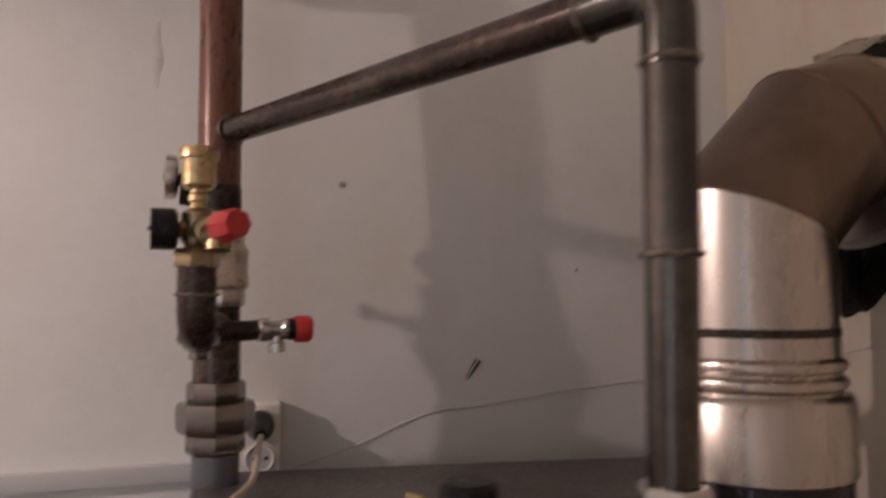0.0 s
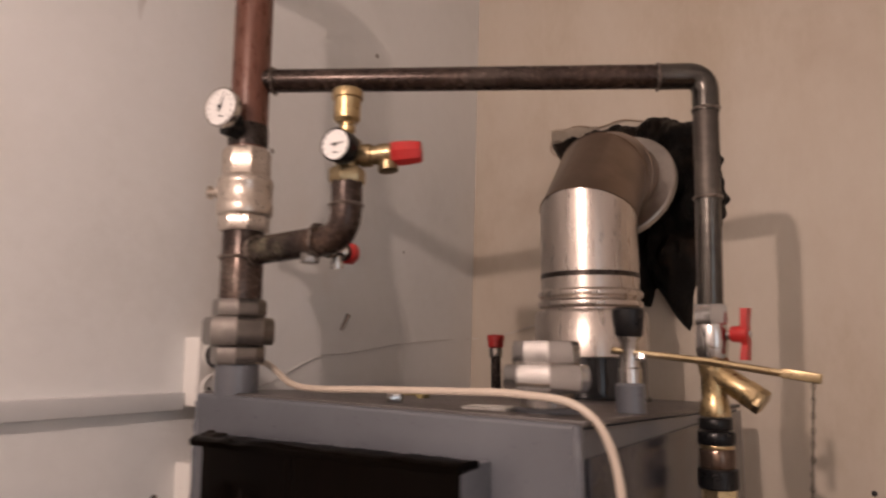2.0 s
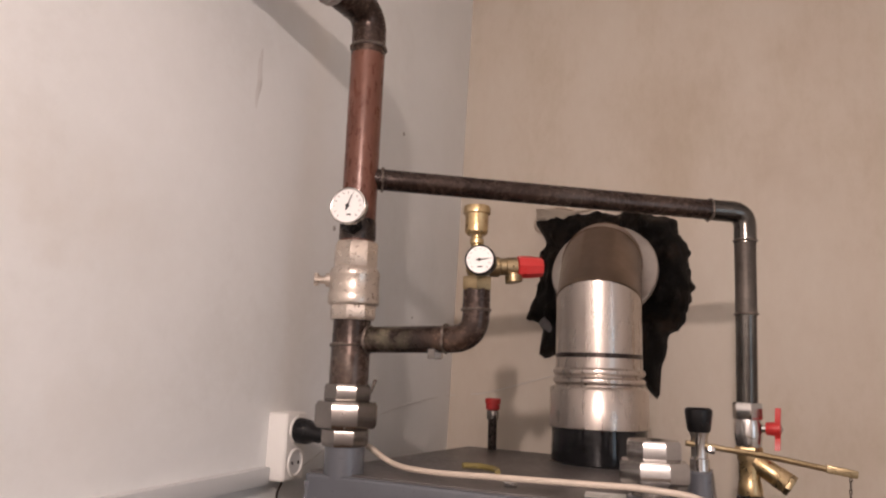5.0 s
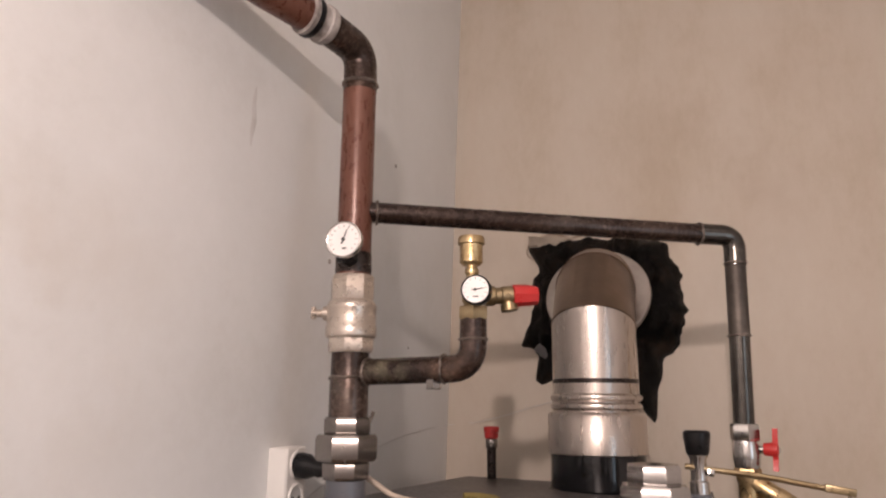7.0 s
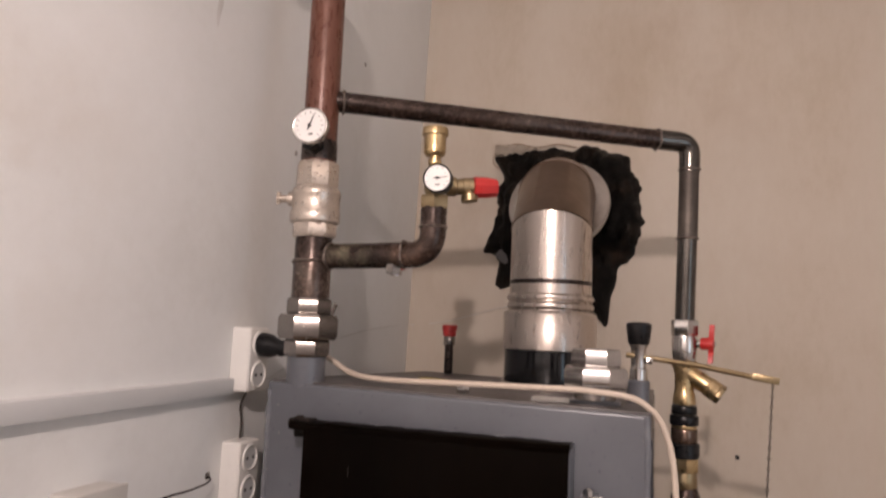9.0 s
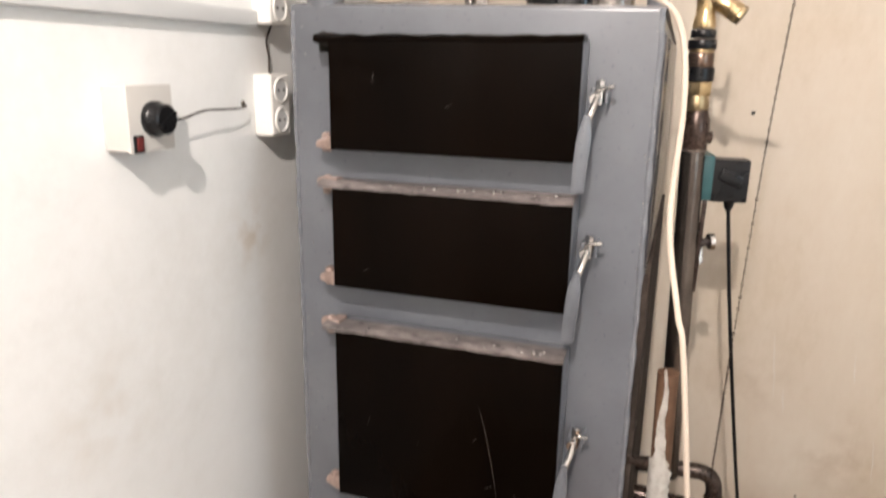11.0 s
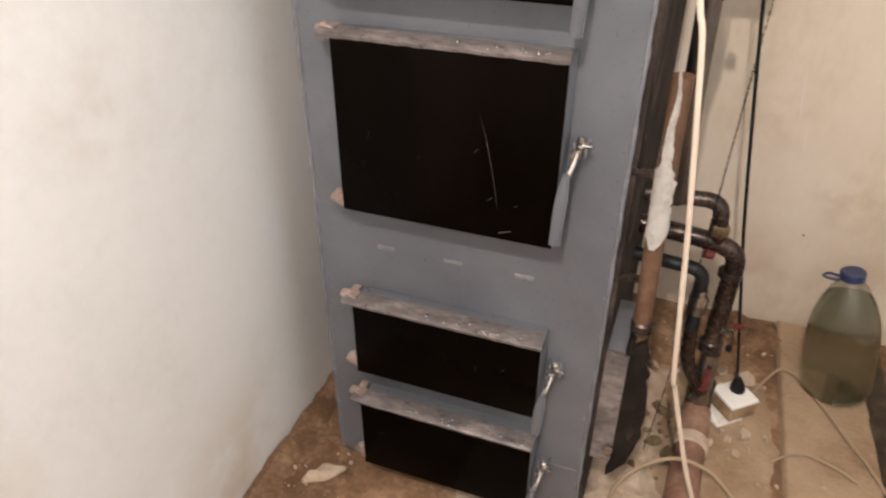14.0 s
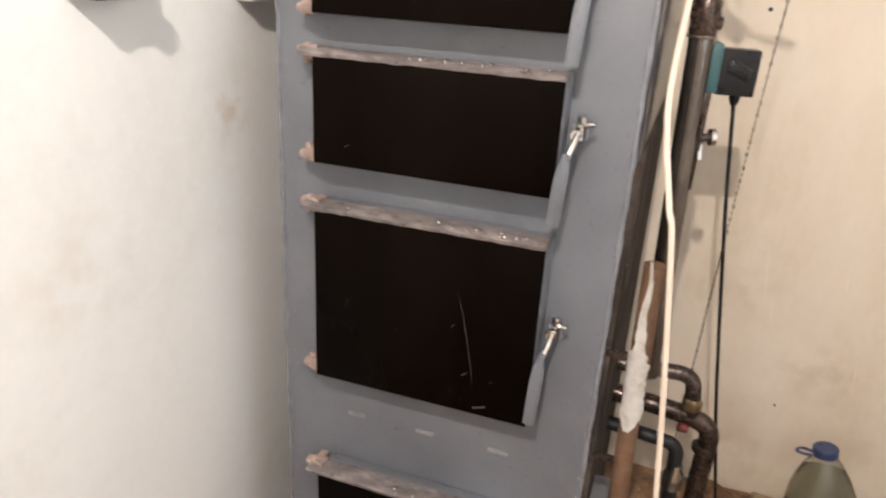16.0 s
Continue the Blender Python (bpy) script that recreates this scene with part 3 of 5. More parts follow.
def boiler_door(z0, z1, scratches=0, seed=1):
    x0, x1, yf = 0.194, 0.557, -0.957
    rnd = random.Random(seed)
    bm = B()
    box(bm, (x0, yf, z0), (x1, YF - 0.0005, z1), 0.003)
    door = part("door", bm, PAINT, boiler, "steel door with a black front panel")
    part("panel", box(B(), (x0 + 0.001, yf - 0.003, z0 + 0.001), (x1 - 0.001, yf + 0.002, z1 - 0.006), 0.001), PANEL, door, "smooth black front panel")
    bm = B()
    xs = np.linspace(x0 - 0.022, x1, 60)
    rows = []
    for x in xs:
        d = lump((x, z1, seed), 45, 0.0016)
        rows.append([bm.verts.new(q) for q in ((x, yf - 0.0035, z1 - 0.007 + d), (x, yf - 0.005, z1 - 0.001 + d), (x, yf + 0.001, z1 + 0.0035 + d), (x, YF - 0.024, z1 + 0.003 + lump((x, 5, seed), 40, 0.001)), (x, YF - 0.024, z1 - 0.004), (x, yf, z1 - 0.006))])
    for a, b in zip(rows, rows[1:]):
        for i in range(6):
            bm.faces.new((a[i], a[(i + 1) % 6], b[(i + 1) % 6], b[i]))
    bm.faces.new(rows[0])
    bm.faces.new(rows[-1][::-1])
    part("top_edge", bm, LEDGE if seed > 1 else PANEL, door, "worn pale upper edge with weld spatter" if seed > 1 else "", 50)
    for z, upper in ((z1 - 0.005, True), (z0 + 0.010, False)):
        bm = B()
        rows = []
        for i in range(9):
            f = i / 8
            x = x0 + 0.003 - 0.037 * f
            k = 0.011 * (1 - 0.55 * f ** 1.5)
            zc = z + 0.004 * f * (1 if upper else -1)
            rows.append([bm.verts.new((x, y, zc + h)) for y, h in ((-0.952 + 0.012 * f, -k), (-0.955 + 0.014 * f, 0.2 * k), (-0.948 + 0.012 * f, k), (-0.925, k * 0.9), (-0.922, -k * 0.8))])
        for a, b in zip(rows, rows[1:]):
            for i in range(5):
                bm.faces.new((a[i], a[(i + 1) % 5], b[(i + 1) % 5], b[i]))
        bm.faces.new(rows[0])
        bm.faces.new(rows[-1][::-1])
        lathe(bm, (x0 - 0.020, -0.932, z - 0.016), (0, 0, 1), [(0.006, 0), (0.0075, 0.003), (0.0075, 0.026), (0.004, 0.029)], 12)
        box(bm, (x0 - 0.024, -0.926, z - 0.008), (x0 - 0.008, YF + 0.001, z + 0.004), 0.002)
        part("hinge", bm, HINGE if seed > 1 or not upper else SOOT, door, "worn pale hinge strap", 50)
    if seed > 1:
        bm = B()
        for _ in range(48):
            c = vec(x0 + 0.05 + 0.30 * rnd.betavariate(2.2, 1.6), yf + rnd.uniform(-0.004, 0.014), z1 + 0.002)
            k = 0.0010 + 0.0024 * rnd.random() ** 2
            lathe(bm, c, (0, -0.3, 1), [(k, 0), (k * 0.9, k * 0.7), (k * 0.4, k * 1.1)], 7)
        tagged(part("spatter_and_glints", bm, CHROME, door), kind="stuff")
    zm = (z0 + z1) / 2 + 0.008
    bm = B()
    box(bm, (0.567, -0.930, zm - 0.010), (0.571, YF + 0.001, zm + 0.010), 0.001)
    box(bm, (0.585, -0.930, zm - 0.010), (0.589, YF + 0.001, zm + 0.010), 0.001)
    part("latch_bracket", bm, PAINT, door)
    bm = B()
    lathe(bm, (0.578, -0.925, zm - 0.012), (0, 0, 1), [(0.0045, 0), (0.0045, 0.024), (0.007, 0.024), (0.007, 0.031), (0.004, 0.033)], 8)
    tube(bm, [(0.566, -0.925, zm + 0.006), (0.597, -0.934, zm + 0.012)], 0.0032, 8)
    hexnut(bm, (0.573, -0.940, zm - 0.004), (0, 1, 0), 0.008, 0.010)
    part("latch_bolt", bm, CHROME, door, "bright latch bolt and nut")
    h = 0.105 if z1 - z0 > 0.2 else 0.085
    bm = B()
    pts = smooth_line([(0.576, -0.934, zm), (0.573, -0.950, zm - 0.014), (0.567, -0.960, zm - 0.034)], 5)
    tube(bm, pts, 0.0045, 8)
    part("handle_rod", bm, CHROME, door)
    bm = B()
    rows = []
    for i in range(13):
        f = i / 12
        w = 0.0045 + 0.0055 * min(1, f / 0.28) - 0.0015 * max(0, f - 0.5)
        c = vec(0.5675 - 0.007 * f, -0.963 - 0.004 * math.sin(math.pi * f), zm - 0.024 - (h + 0.016) * f)
        rows.append([bm.verts.new(c + vec(w * math.cos(a), 0.0058 * math.sin(a), 0)) for a in (2 * math.pi * (k + 0.5) / 8 for k in range(8))])
    for p, q in zip(rows, rows[1:]):
        for k in range(8):
            bm.faces.new((p[k], p[(k + 1) % 8], q[(k + 1) % 8], q[k]))
    bm.faces.new(rows[0])
    bm.faces.new(rows[-1][::-1])
    part("handle", bm, PAINT, door)
    for _ in range(scratches):
        x, z = x0 + 0.03 + rnd.random() * 0.30, z0 + 0.03 + rnd.random() * (z1 - z0 - 0.08)
        s, a = 0.004 + rnd.random() * 0.012, rnd.uniform(-0.4, 1.3)
        part("scratch", tube(B(), [(x, yf - 0.0028, z), (x + s * math.sin(a), yf - 0.0028, z + s * math.cos(a))], 0.0006, 5), SCRATCH, door)
    return door


boiler_door(1.296, 1.457, 2, 1)
boiler_door(1.084, 1.246, 1, 2)
big = boiler_door(0.717, 1.016, 5, 3)
bm = B()
tube(bm, smooth_line([(0.432, -0.9598, 0.925), (0.445, -0.9598, 0.882), (0.460, -0.9598, 0.81), (0.467, -0.9598, 0.765)], 6), [0.0002 + 0.0005 * math.sin(math.pi * i / 18) for i in range(19)], 6)
part("scratch", bm, SCRATCH, big, "long pale scratch")
part("scratch", tube(B(), [(0.47, -0.9598, 0.729), (0.490, -0.9598, 0.736)], 0.0014, 6), SCRATCH, big)
boiler_door(0.346, 0.515, 2, 4)
boiler_door(0.078, 0.262, 1, 5)

rs = random.Random(21)
for _ in range(16):
    z, y, h = 0.55 + rs.random() * 0.85, -0.868 + rs.random() * 0.09, 0.006 + rs.random() * 0.014
    x = X1 - 0.0015 if z > 1.13 else X1 + 0.0035
    bm = box(B(), (x, y, z), (x + 0.001, y + 0.004 + rs.random() * 0.006, z + h), 0.0004, Euler((rs.uniform(-0.4, 0.4), 0, 0)).to_matrix())
    part("paint_chip", bm, DARK_SIDE if z > 1.13 else SIDE, boiler)

rs = random.Random(33)
# weld specks; the many chrome ones on the right stand in for seam glints
for count, xs, m in ((45, (X0 + 0.006, X0 + 0.03), PALE), (110, (X1 - 0.016, X1 - 0.005), CHROME)):
    bm = B()
    for _ in range(count):
        c = vec(rs.uniform(*xs), YF - 0.0002, rs.uniform(0.1, 1.48))
        k = 0.0006 + 0.0013 * rs.random() ** 2
        lathe(bm, c, (0, -1, 0), [(k, 0), (k * 0.8, k * 0.6), (k * 0.3, k)], 6)
    tagged(part("spatter_and_glints", bm, m, boiler), kind="stuff")

# air inlet with its flap, low on the boiler's side
inlet = thing("air_inlet", (0.675, -0.79, 0.23), "grey air inlet with sooty hinged flap on the boiler", "air inlet")
bm = B()
box(bm, (X1 - 0.008, -0.872, 0.232), (0.692, -0.715, 0.478), 0.004)
part("housing", bm, PAINT, inlet)
bm = B()
box(bm, (0.654, -0.884, 0.205), (0.700, -0.872, 0.478), 0.004)
part("front_lip", bm, LEDGE, inlet, "pale worn front lip")
bm = B()
n = 16
rows = []
for i in range(n + 1):
    f = i / n
    z = 0.485 - 0.335 * f
    w = 0.030 + 0.024 * math.sin(min(1.0, f * 1.25) * math.pi / 2) - 0.018 * max(0, f - 0.7) / 0.3
    row = []
    for d in (0.0, 0.009):
        for k in (range(5) if d == 0 else range(4, -1, -1)):
            g = k / 4
            row.append(bm.verts.new((0.695 + w * g + lump((g * 3, f * 7, 2), 2, 0.010), -0.872 + 0.045 * g + d + 0.014 * noise.noise((g * 5, f * 9, 4)), z + lump((g * 4, 3, f), 3, 0.016))))
    rows.append(row)
for p, q in zip(rows, rows[1:]):
    for i in range(10):
        bm.faces.new((p[i], p[(i + 1) % 10], q[(i + 1) % 10], q[i]))
bm.faces.new(rows[0])
bm.faces.new(rows[-1][::-1])
part("flap", bm, SOOT, inlet, "sooty black iron flap", 30)
part("hinge_pin", tube(B(), [(0.699, -0.895, 0.497), (0.699, -0.71, 0.497)], 0.007, 10), SOOT, inlet)
part("flap_bolt", hexnut(B(), (0.690, -0.884, 0.245), (0.3, -1, 0), 0.010, 0.012), CHROME, inlet)

# ---- flue ----
ax, ay = 0.435, -0.311
flue = thing("flue_pipe", (ax, ay, ztop(ax, ay) + 0.003), "brushed stainless steel flue pipe bending into the wall", "flue pipe")
part("black_collar", lathe(B(), (ax, ay, ztop(ax, ay) - 0.002), (0, 0, 1), [(0.102, 0), (0.102, 0.008), (0.097, 0.011), (0.096, 0.077)], 48), BLACK, flue, "glossy black collar")
part("sleeve", lathe(B(), (ax, ay, 1.556), (0, 0, 1), [(0.0985, 0), (0.1005, 0.002), (0.1005, 0.076), (0.098, 0.080), (0.094, 0.083)], 48), FLUE, flue)
prof = [(0.0885, 0)]
for h in (0.006, 0.024):
    prof += [(0.0885, h), (0.0935, h + 0.004), (0.0945, h + 0.008), (0.0935, h + 0.012), (0.0885, h + 0.016)]
prof += [(0.0885, 0.052), (0.0885, 0.135)]
part("straight_pipe", lathe(B(), (ax, ay, 1.636), (0, 0, 1), prof, 48), FLUE, flue)
part("dark_band", lathe(B(), (ax, ay, 1.6965), (0, 0, 1), [(0.0885, 0), (0.0893, 0.001), (0.0893, 0.008), (0.0885, 0.009)], 48), DARKP, flue)


def mitre(points, r, seg=48):
    """Straight pipes that meet at mitred seams."""
    p = [Vector(q) for q in points]
    out = []
    d0 = (p[1] - p[0]).normalized()
    u = d0.cross(vec(1, 0, 0)).normalized()
    v = d0.cross(u)
    loops = [[p[0] + (u * math.cos(a) + v * math.sin(a)) * r for a in (2 * math.pi * i / seg for i in range(seg))]]
    for i in range(1, len(p)):
        d = (p[i] - p[i - 1]).normalized()
        nrm = d if i == len(p) - 1 else (d + (p[i + 1] - p[i]).normalized()).normalized()
        loops.append([q + d * ((p[i] - q).dot(nrm) / d.dot(nrm)) for q in loops[-1]])
    return loops


loops = mitre([(ax, ay, 1.77), (ax, ay, 1.815), (ax - 0.006, ay + 0.096, 1.911), (ax - 0.010, ay + 0.150, 1.928), (FX + 0.010, 0.18, 1.928)], 0.0880)


def skin(rows):
    """A closed pipe through rows of points."""
    bm = B()
    vl = [[bm.verts.new(q) for q in row] for row in rows]
    for a, b in zip(vl, vl[1:]):
        for i in range(len(a)):
            bm.faces.new((a[i], a[(i + 1) % len(a)], b[(i + 1) % len(a)], b[i]))
    bm.faces.new(vl[0][::-1])
    bm.faces.new(vl[-1])
    return bm


part("cut_pipe", skin(loops[:2]), FLUE, flue)
bm = skin(loops[1:])
part("elbow", bm, HEATED, flue, "mitred heat-tinted elbow", 25)
for loop in loops[1:4]:
    bm = B()
    tube(bm, loop + loop[:2], 0.0018, 6)
    part("seam", bm, HEATED, flue)
bm = B()
lathe(bm, (FX + 0.010, -0.112, FZ + 0.001), (0.05, 1, -0.38), [(0.098, 0), (0.124, 0.0), (0.127, 0.003), (0.127, 0.016), (0.119, 0.017), (0.098, 0.004)], 48)
part("wall_rosette", bm, ROSETTE, flue, "dull sheet-metal rosette")

# crumpled felt stuffed round the flue
packing = thing("flue_packing", (FX, -0.01, FZ), "crumpled sooty black felt stuffed around the flue in the wall", "insulation")
RIM_SHAPE = [(-180, 0.172), (-169, 0.182), (-151, 0.226), (-140, 0.205), (-128, 0.267), (-121, 0.25), (-112, 0.16), (-98, 0.16), (-90, 0.245), (-80, 0.252), (-74, 0.215), (-68, 0.33), (-59, 0.262), (-50, 0.234), (-43, 0.226), (-23, 0.217), (-8, 0.212), (7, 0.206), (34, 0.222), (59, 0.197), (80, 0.165), (116, 0.182), (141, 0.226), (150, 0.185), (180, 0.172)]


def rim(a):
    a = (a + 180) % 360 - 180
    for (a0, r0), (a1, r1) in zip(RIM_SHAPE, RIM_SHAPE[1:]):
        if a0 <= a <= a1:
            t = (a - a0) / (a1 - a0)
            return r0 + (r1 - r0) * (t * t * (3 - 2 * t))
    return 0.18


bm = B()
N, M = 180, 16
rows = []
for i in range(N):
    a = 360 * i / N
    ca, sa = math.cos(radians(a)), math.sin(radians(a))
    R = rim(a) * (1 + 0.06 * noise.noise((ca * 5, sa * 5, 1)) + 0.05 * noise.noise((ca * 11, sa * 11, 4)) + 0.012 * noise.noise((ca * 30, sa * 30, 9)))
    col = []
    for k in range(M + 1):
        f = k / M
        r = 0.075 + (R - 0.075) * f
        x, z = FX + r * ca, FZ + r * sa
        y = -0.016 - 0.038 * math.sin(math.pi * min(1, f * 1.08)) ** 0.7 * (0.45 + 1.5 * abs(noise.noise((x * 24, z * 11, 2))) + 0.5 * noise.noise((x * 52, z * 30, 6)))
        if k == M:
            y = 0.002
        col.append(bm.verts.new((x, y, z)))
    rows.append(col)
for i in range(N):
    a, b = rows[i], rows[(i + 1) % N]
    for k in range(M):
        bm.faces.new((a[k], b[k], b[k + 1], a[k + 1]))
part("felt", bm, FELT, packing, angle=60)
bm = B()
tube(bm, smooth_line([(0.262, -0.004, 2.02), (0.225, -0.005, 2.05), (0.24, -0.004, 2.085), (0.29, -0.006, 2.10), (0.345, -0.005, 2.088), (0.40, -0.006, 2.095), (0.45, -0.004, 2.085)], 6), 0.0022, 6)
part("torn_edge", bm, MORTAR, packing, "pale torn plaster edge")
bm = sheet(0, 1, 0, 1, 22, 9, lambda a, b: 0)
for q in bm.verts:
    a, b = q.co.x, q.co.y
    x = 0.232 + 0.118 * a
    top = 2.098 - 0.012 * a + 0.008 * noise.noise((a * 6, 3, 1))
    low = 2.072 - 0.016 * math.sin(3 * a) + 0.010 * noise.noise((a * 8, 9, 4))
    q.co = Vector((x + 0.006 * noise.noise((b * 5, a * 2, 7)), -0.010 - 0.012 * abs(noise.noise((a * 9, b * 4, 2))) - 0.006 * b, low + (top - low) * b))
bmesh.ops.solidify(bm, geom=list(bm.faces), thickness=0.002)
part("torn_film", bm, WALL_B, packing, "torn strip of wall paint", 60)
bm = B()
box(bm, (0.245, -0.035, 1.775), (0.285, -0.012, 1.80), 0.006, Euler((0.2, 0.7, 0.3)).to_matrix())
part("foil_scrap", bm, EDGE, packing, "crumpled grey foil scrap")

# ---- main riser ----
px, py = 0.147, -0.872
riser = thing("heating_riser", (px, py, ZT), "rusty steel heating riser with union and ball valve", "heating pipe")
up = (0, 0, 1)


def vertical(z0, r, profile, seg=28, x=px, y=py, turn=0.0):
    return lathe(B(), (x, y, z0), up, [(a * r, h) for a, h in profile], seg, turn)


part("stub", vertical(1.500, 0.029, [(1, 0), (1, 0.050)]), PAINT, riser, "grey painted pipe stub")
part("lower_hex", hexnut(B(), (px, py, 1.545), up, 0.036, 0.027, 0.02, 8), IRON, riser)
bm = B()
hexnut(bm, (px, py, 1.571), up, 0.048, 0.037, 0.02, 8)
part("union_nut", bm, IRON, riser, "large galvanised union nut")
part("upper_hex", hexnut(B(), (px, py, 1.607), up, 0.036, 0.026, 0.02, 8), IRON, riser)
part("short_pipe", vertical(1.630, 0.0290, [(1, 0), (1, 0.058), (0.97, 0.062), (0.97, 0.102)]), RUST, riser)
bm = B()
ring(bm, (px, py, 1.690), up, 0.0288, 0.0026, 40, 6)
for q in bm.verts:
    q.co += Vector((lump(q.co, 140, 0.002), lump(q.co + vec(3, 1, 1), 140, 0.002), lump(q.co + vec(7, 0, 0), 140, 0.002)))
part("weld", bm, WELD, riser)
valve = part("ball_valve", vertical(1.748, 0.0385, [(0.88, 0), (0.98, 0.003), (1.0, 0.006), (1.0, 0.018), (0.965, 0.020), (0.965, 0.042), (0.985, 0.044), (0.985, 0.050), (0.90, 0.056), (0.84, 0.058)]), NICKEL, riser, "pale nickel-plated ball valve body")
part("valve_nut", hexnut(B(), (px, py, 1.727), up, 0.0350, 0.024, 0.2, 8), NICKEL, valve)
part("valve_nut", hexnut(B(), (px, py, 1.804), up, 0.0335, 0.041, 0.2, 8), NICKEL, valve)
bm = B()
lathe(bm, (px - 0.030, py - 0.008, 1.787), (-1, -0.25, 0), [(0.011, 0), (0.011, 0.012), (0.006, 0.013), (0.006, 0.024), (0.007, 0.024), (0.007, 0.030)], 12)
box(bm, (px - 0.060, py - 0.019, 1.778), (px - 0.054, py - 0.013, 1.797), 0.001)
part("valve_stem", bm, NICKEL, valve)
part("upright_pipe", vertical(1.843, 0.0268, [(1, 0), (1, 0.318)]), BROWNP, riser)
bm = B()
ring(bm, (px, py, 2.163), up, 0.0275, 0.003, 36, 6)
for q in bm.verts:
    q.co += Vector((lump(q.co, 120, 0.002), lump(q.co + vec(3, 1, 1), 120, 0.002), 0))
part("weld", bm, WELD, riser)
elb = fillet([(px, py, 2.150), (px, py, 2.222), (px - 0.017, py - 0.085, 2.226)], 0.062, 10)
part("elbow", tube(B(), elb, 0.0272, 28), RUST, riser)
d = (Vector((0.075, -1.12, 2.229)) - Vector(elb[-1])).normalized()
e0 = Vector(elb[-1])
bm = B()
lathe(bm, e0 - d * 0.002, d, [(0.0285, 0), (0.031, 0.004), (0.031, 0.014), (0.0285, 0.016), (0.0285, 0.028), (0.0315, 0.030), (0.0315, 0.048), (0.027, 0.05)], 28)
part("threaded_coupling", bm, PASTE, riser, "threaded coupling smeared with white paste")
part("seal_ring", lathe(B(), e0 + d * 0.030, d, [(0.0325, 0), (0.033, 0.002), (0.033, 0.007), (0.0325, 0.009)], 28), BLACKP, riser)
bm = B()
tube(bm, fillet([e0 + d * 0.046, (0.075, -1.13, 2.23), (0.062, -1.5, 2.235), (0.062, RY + 0.002, 2.27)], 0.1), 0.0268, 24)
part("overhead_pipe", bm, BROWNP, riser)

# branch to the safety group
gx, gy = 0.345, -0.884
bz = 1.702
branch = part("branch_pipe", tube(B(), fillet([(px + 0.012, py, bz - 0.004), (gx, gy, bz), (gx, gy, 1.773)], 0.040, 10), 0.0192, 22), RUST, riser)
for c, a in (((px + 0.031, py - 0.002, bz - 0.003), (1, -0.06, 0)), ((gx, gy, 1.742), up), ((gx - 0.043, gy, bz), (1, 0, 0))):
    bm = B()
    ring(bm, c, a, 0.0195, 0.0022, 30, 6)
    for q in bm.verts:
        q.co += Vector((lump(q.co, 150, 0.0018), lump(q.co + vec(3, 1, 1), 150, 0.0018), lump(q.co + vec(0, 6, 1), 150, 0.0018)))
    part("weld", bm, WELD, riser)
part("drain_stub", tube(B(), [(0.272, gy, bz - 0.002), (0.262, -0.822, bz)], 0.0115, 14), DARKP, riser)
part("bottom_plug", hexnut(B(), (0.286, gy, bz - 0.029), up, 0.0115, 0.014), IRON, riser)

drain = thing("drain_valve", (0.262, -0.80, bz), "small chrome drain valve with a red cap", "valve")
dd = Vector((-0.010, 0.062, 0.0)).normalized()
p0 = Vector((0.262, -0.824, bz))
part("body", lathe(B(), p0, dd, [(0.011, 0), (0.0135, 0.002), (0.0135, 0.012), (0.010, 0.014), (0.010, 0.026), (0.012, 0.028), (0.012, 0.034)], 14), CHROME, drain)
part("cap", lathe(B(), p0 + dd * 0.033, dd, [(0.012, 0), (0.0125, 0.002), (0.0125, 0.010)], 16), BLACKP, drain)
part("red_cap", lathe(B(), p0 + dd * 0.042, dd, [(0.0145, 0), (0.0155, 0.002), (0.0155, 0.016), (0.013, 0.019)], 18), RED, drain)
part("outlet", lathe(B(), p0 + dd * 0.02, (0, 0.1, -1), [(0.007, 0), (0.007, 0.014), (0.009, 0.015), (0.009, 0.026)], 12), CHROME, drain)


# ---- gauges ----
def gauge(parent, centre, facing, r, depth, case, needle_turn, ticks):
    """A round dial with case, bezel, face, tick marks and needle, under its thing."""
    u, v, w = basis(facing)
    c = Vector(centre)
    body = part("case", lathe(B(), c - w * depth, w, [(r * 0.72, 0), (r * 0.98, 0.003), (r, 0.006), (r, depth - 0.002), (r * 0.97, depth)], 36), case, parent)
    bm = B()
    ring(bm, c, w, r * 0.955, r * 0.065, 40, 8)
    part("bezel", bm, CHROME if case is not BLACKP else BLACKP, body)
    face = part("dial", lathe(B(), c - w * 0.0006, w, [(r * 0.9, 0), (r * 0.9, 0.0012)], 36), DIAL, body, "white dial")
    side = Vector((0, 0, 1)).cross(w).normalized()
    high = w.cross(side)
    bm = B()
    for i in range(ticks):
        a = radians(-135 + 270 * i / (ticks - 1))
        dirn = side * math.sin(a) + high * math.cos(a)
        tube(bm, [c + w * 0.0009 + dirn * r * 0.66, c + w * 0.0009 + dirn * r * 0.8], r * 0.014, 5)
    box(bm, c + w * 0.0006 - vec(r * 0.2, 0.0004, r * 0.52), c + w * 0.0006 + vec(r * 0.2, 0.0004, -r * 0.44))
    part("scale_marks", bm, INK, body)
    a = radians(needle_turn)
    dirn = side * math.sin(a) + high * math.cos(a)
    bm = B()
    tube(bm, [c + w * 0.002 - dirn * r * 0.25, c + w * 0.002 + dirn * r * 0.62], [r * 0.045, r * 0.02], 6)
    lathe(bm, c + w * 0.0008, w, [(r * 0.09, 0), (r * 0.09, 0.003)], 14)
    part("needle", bm, INK, body)
    return body


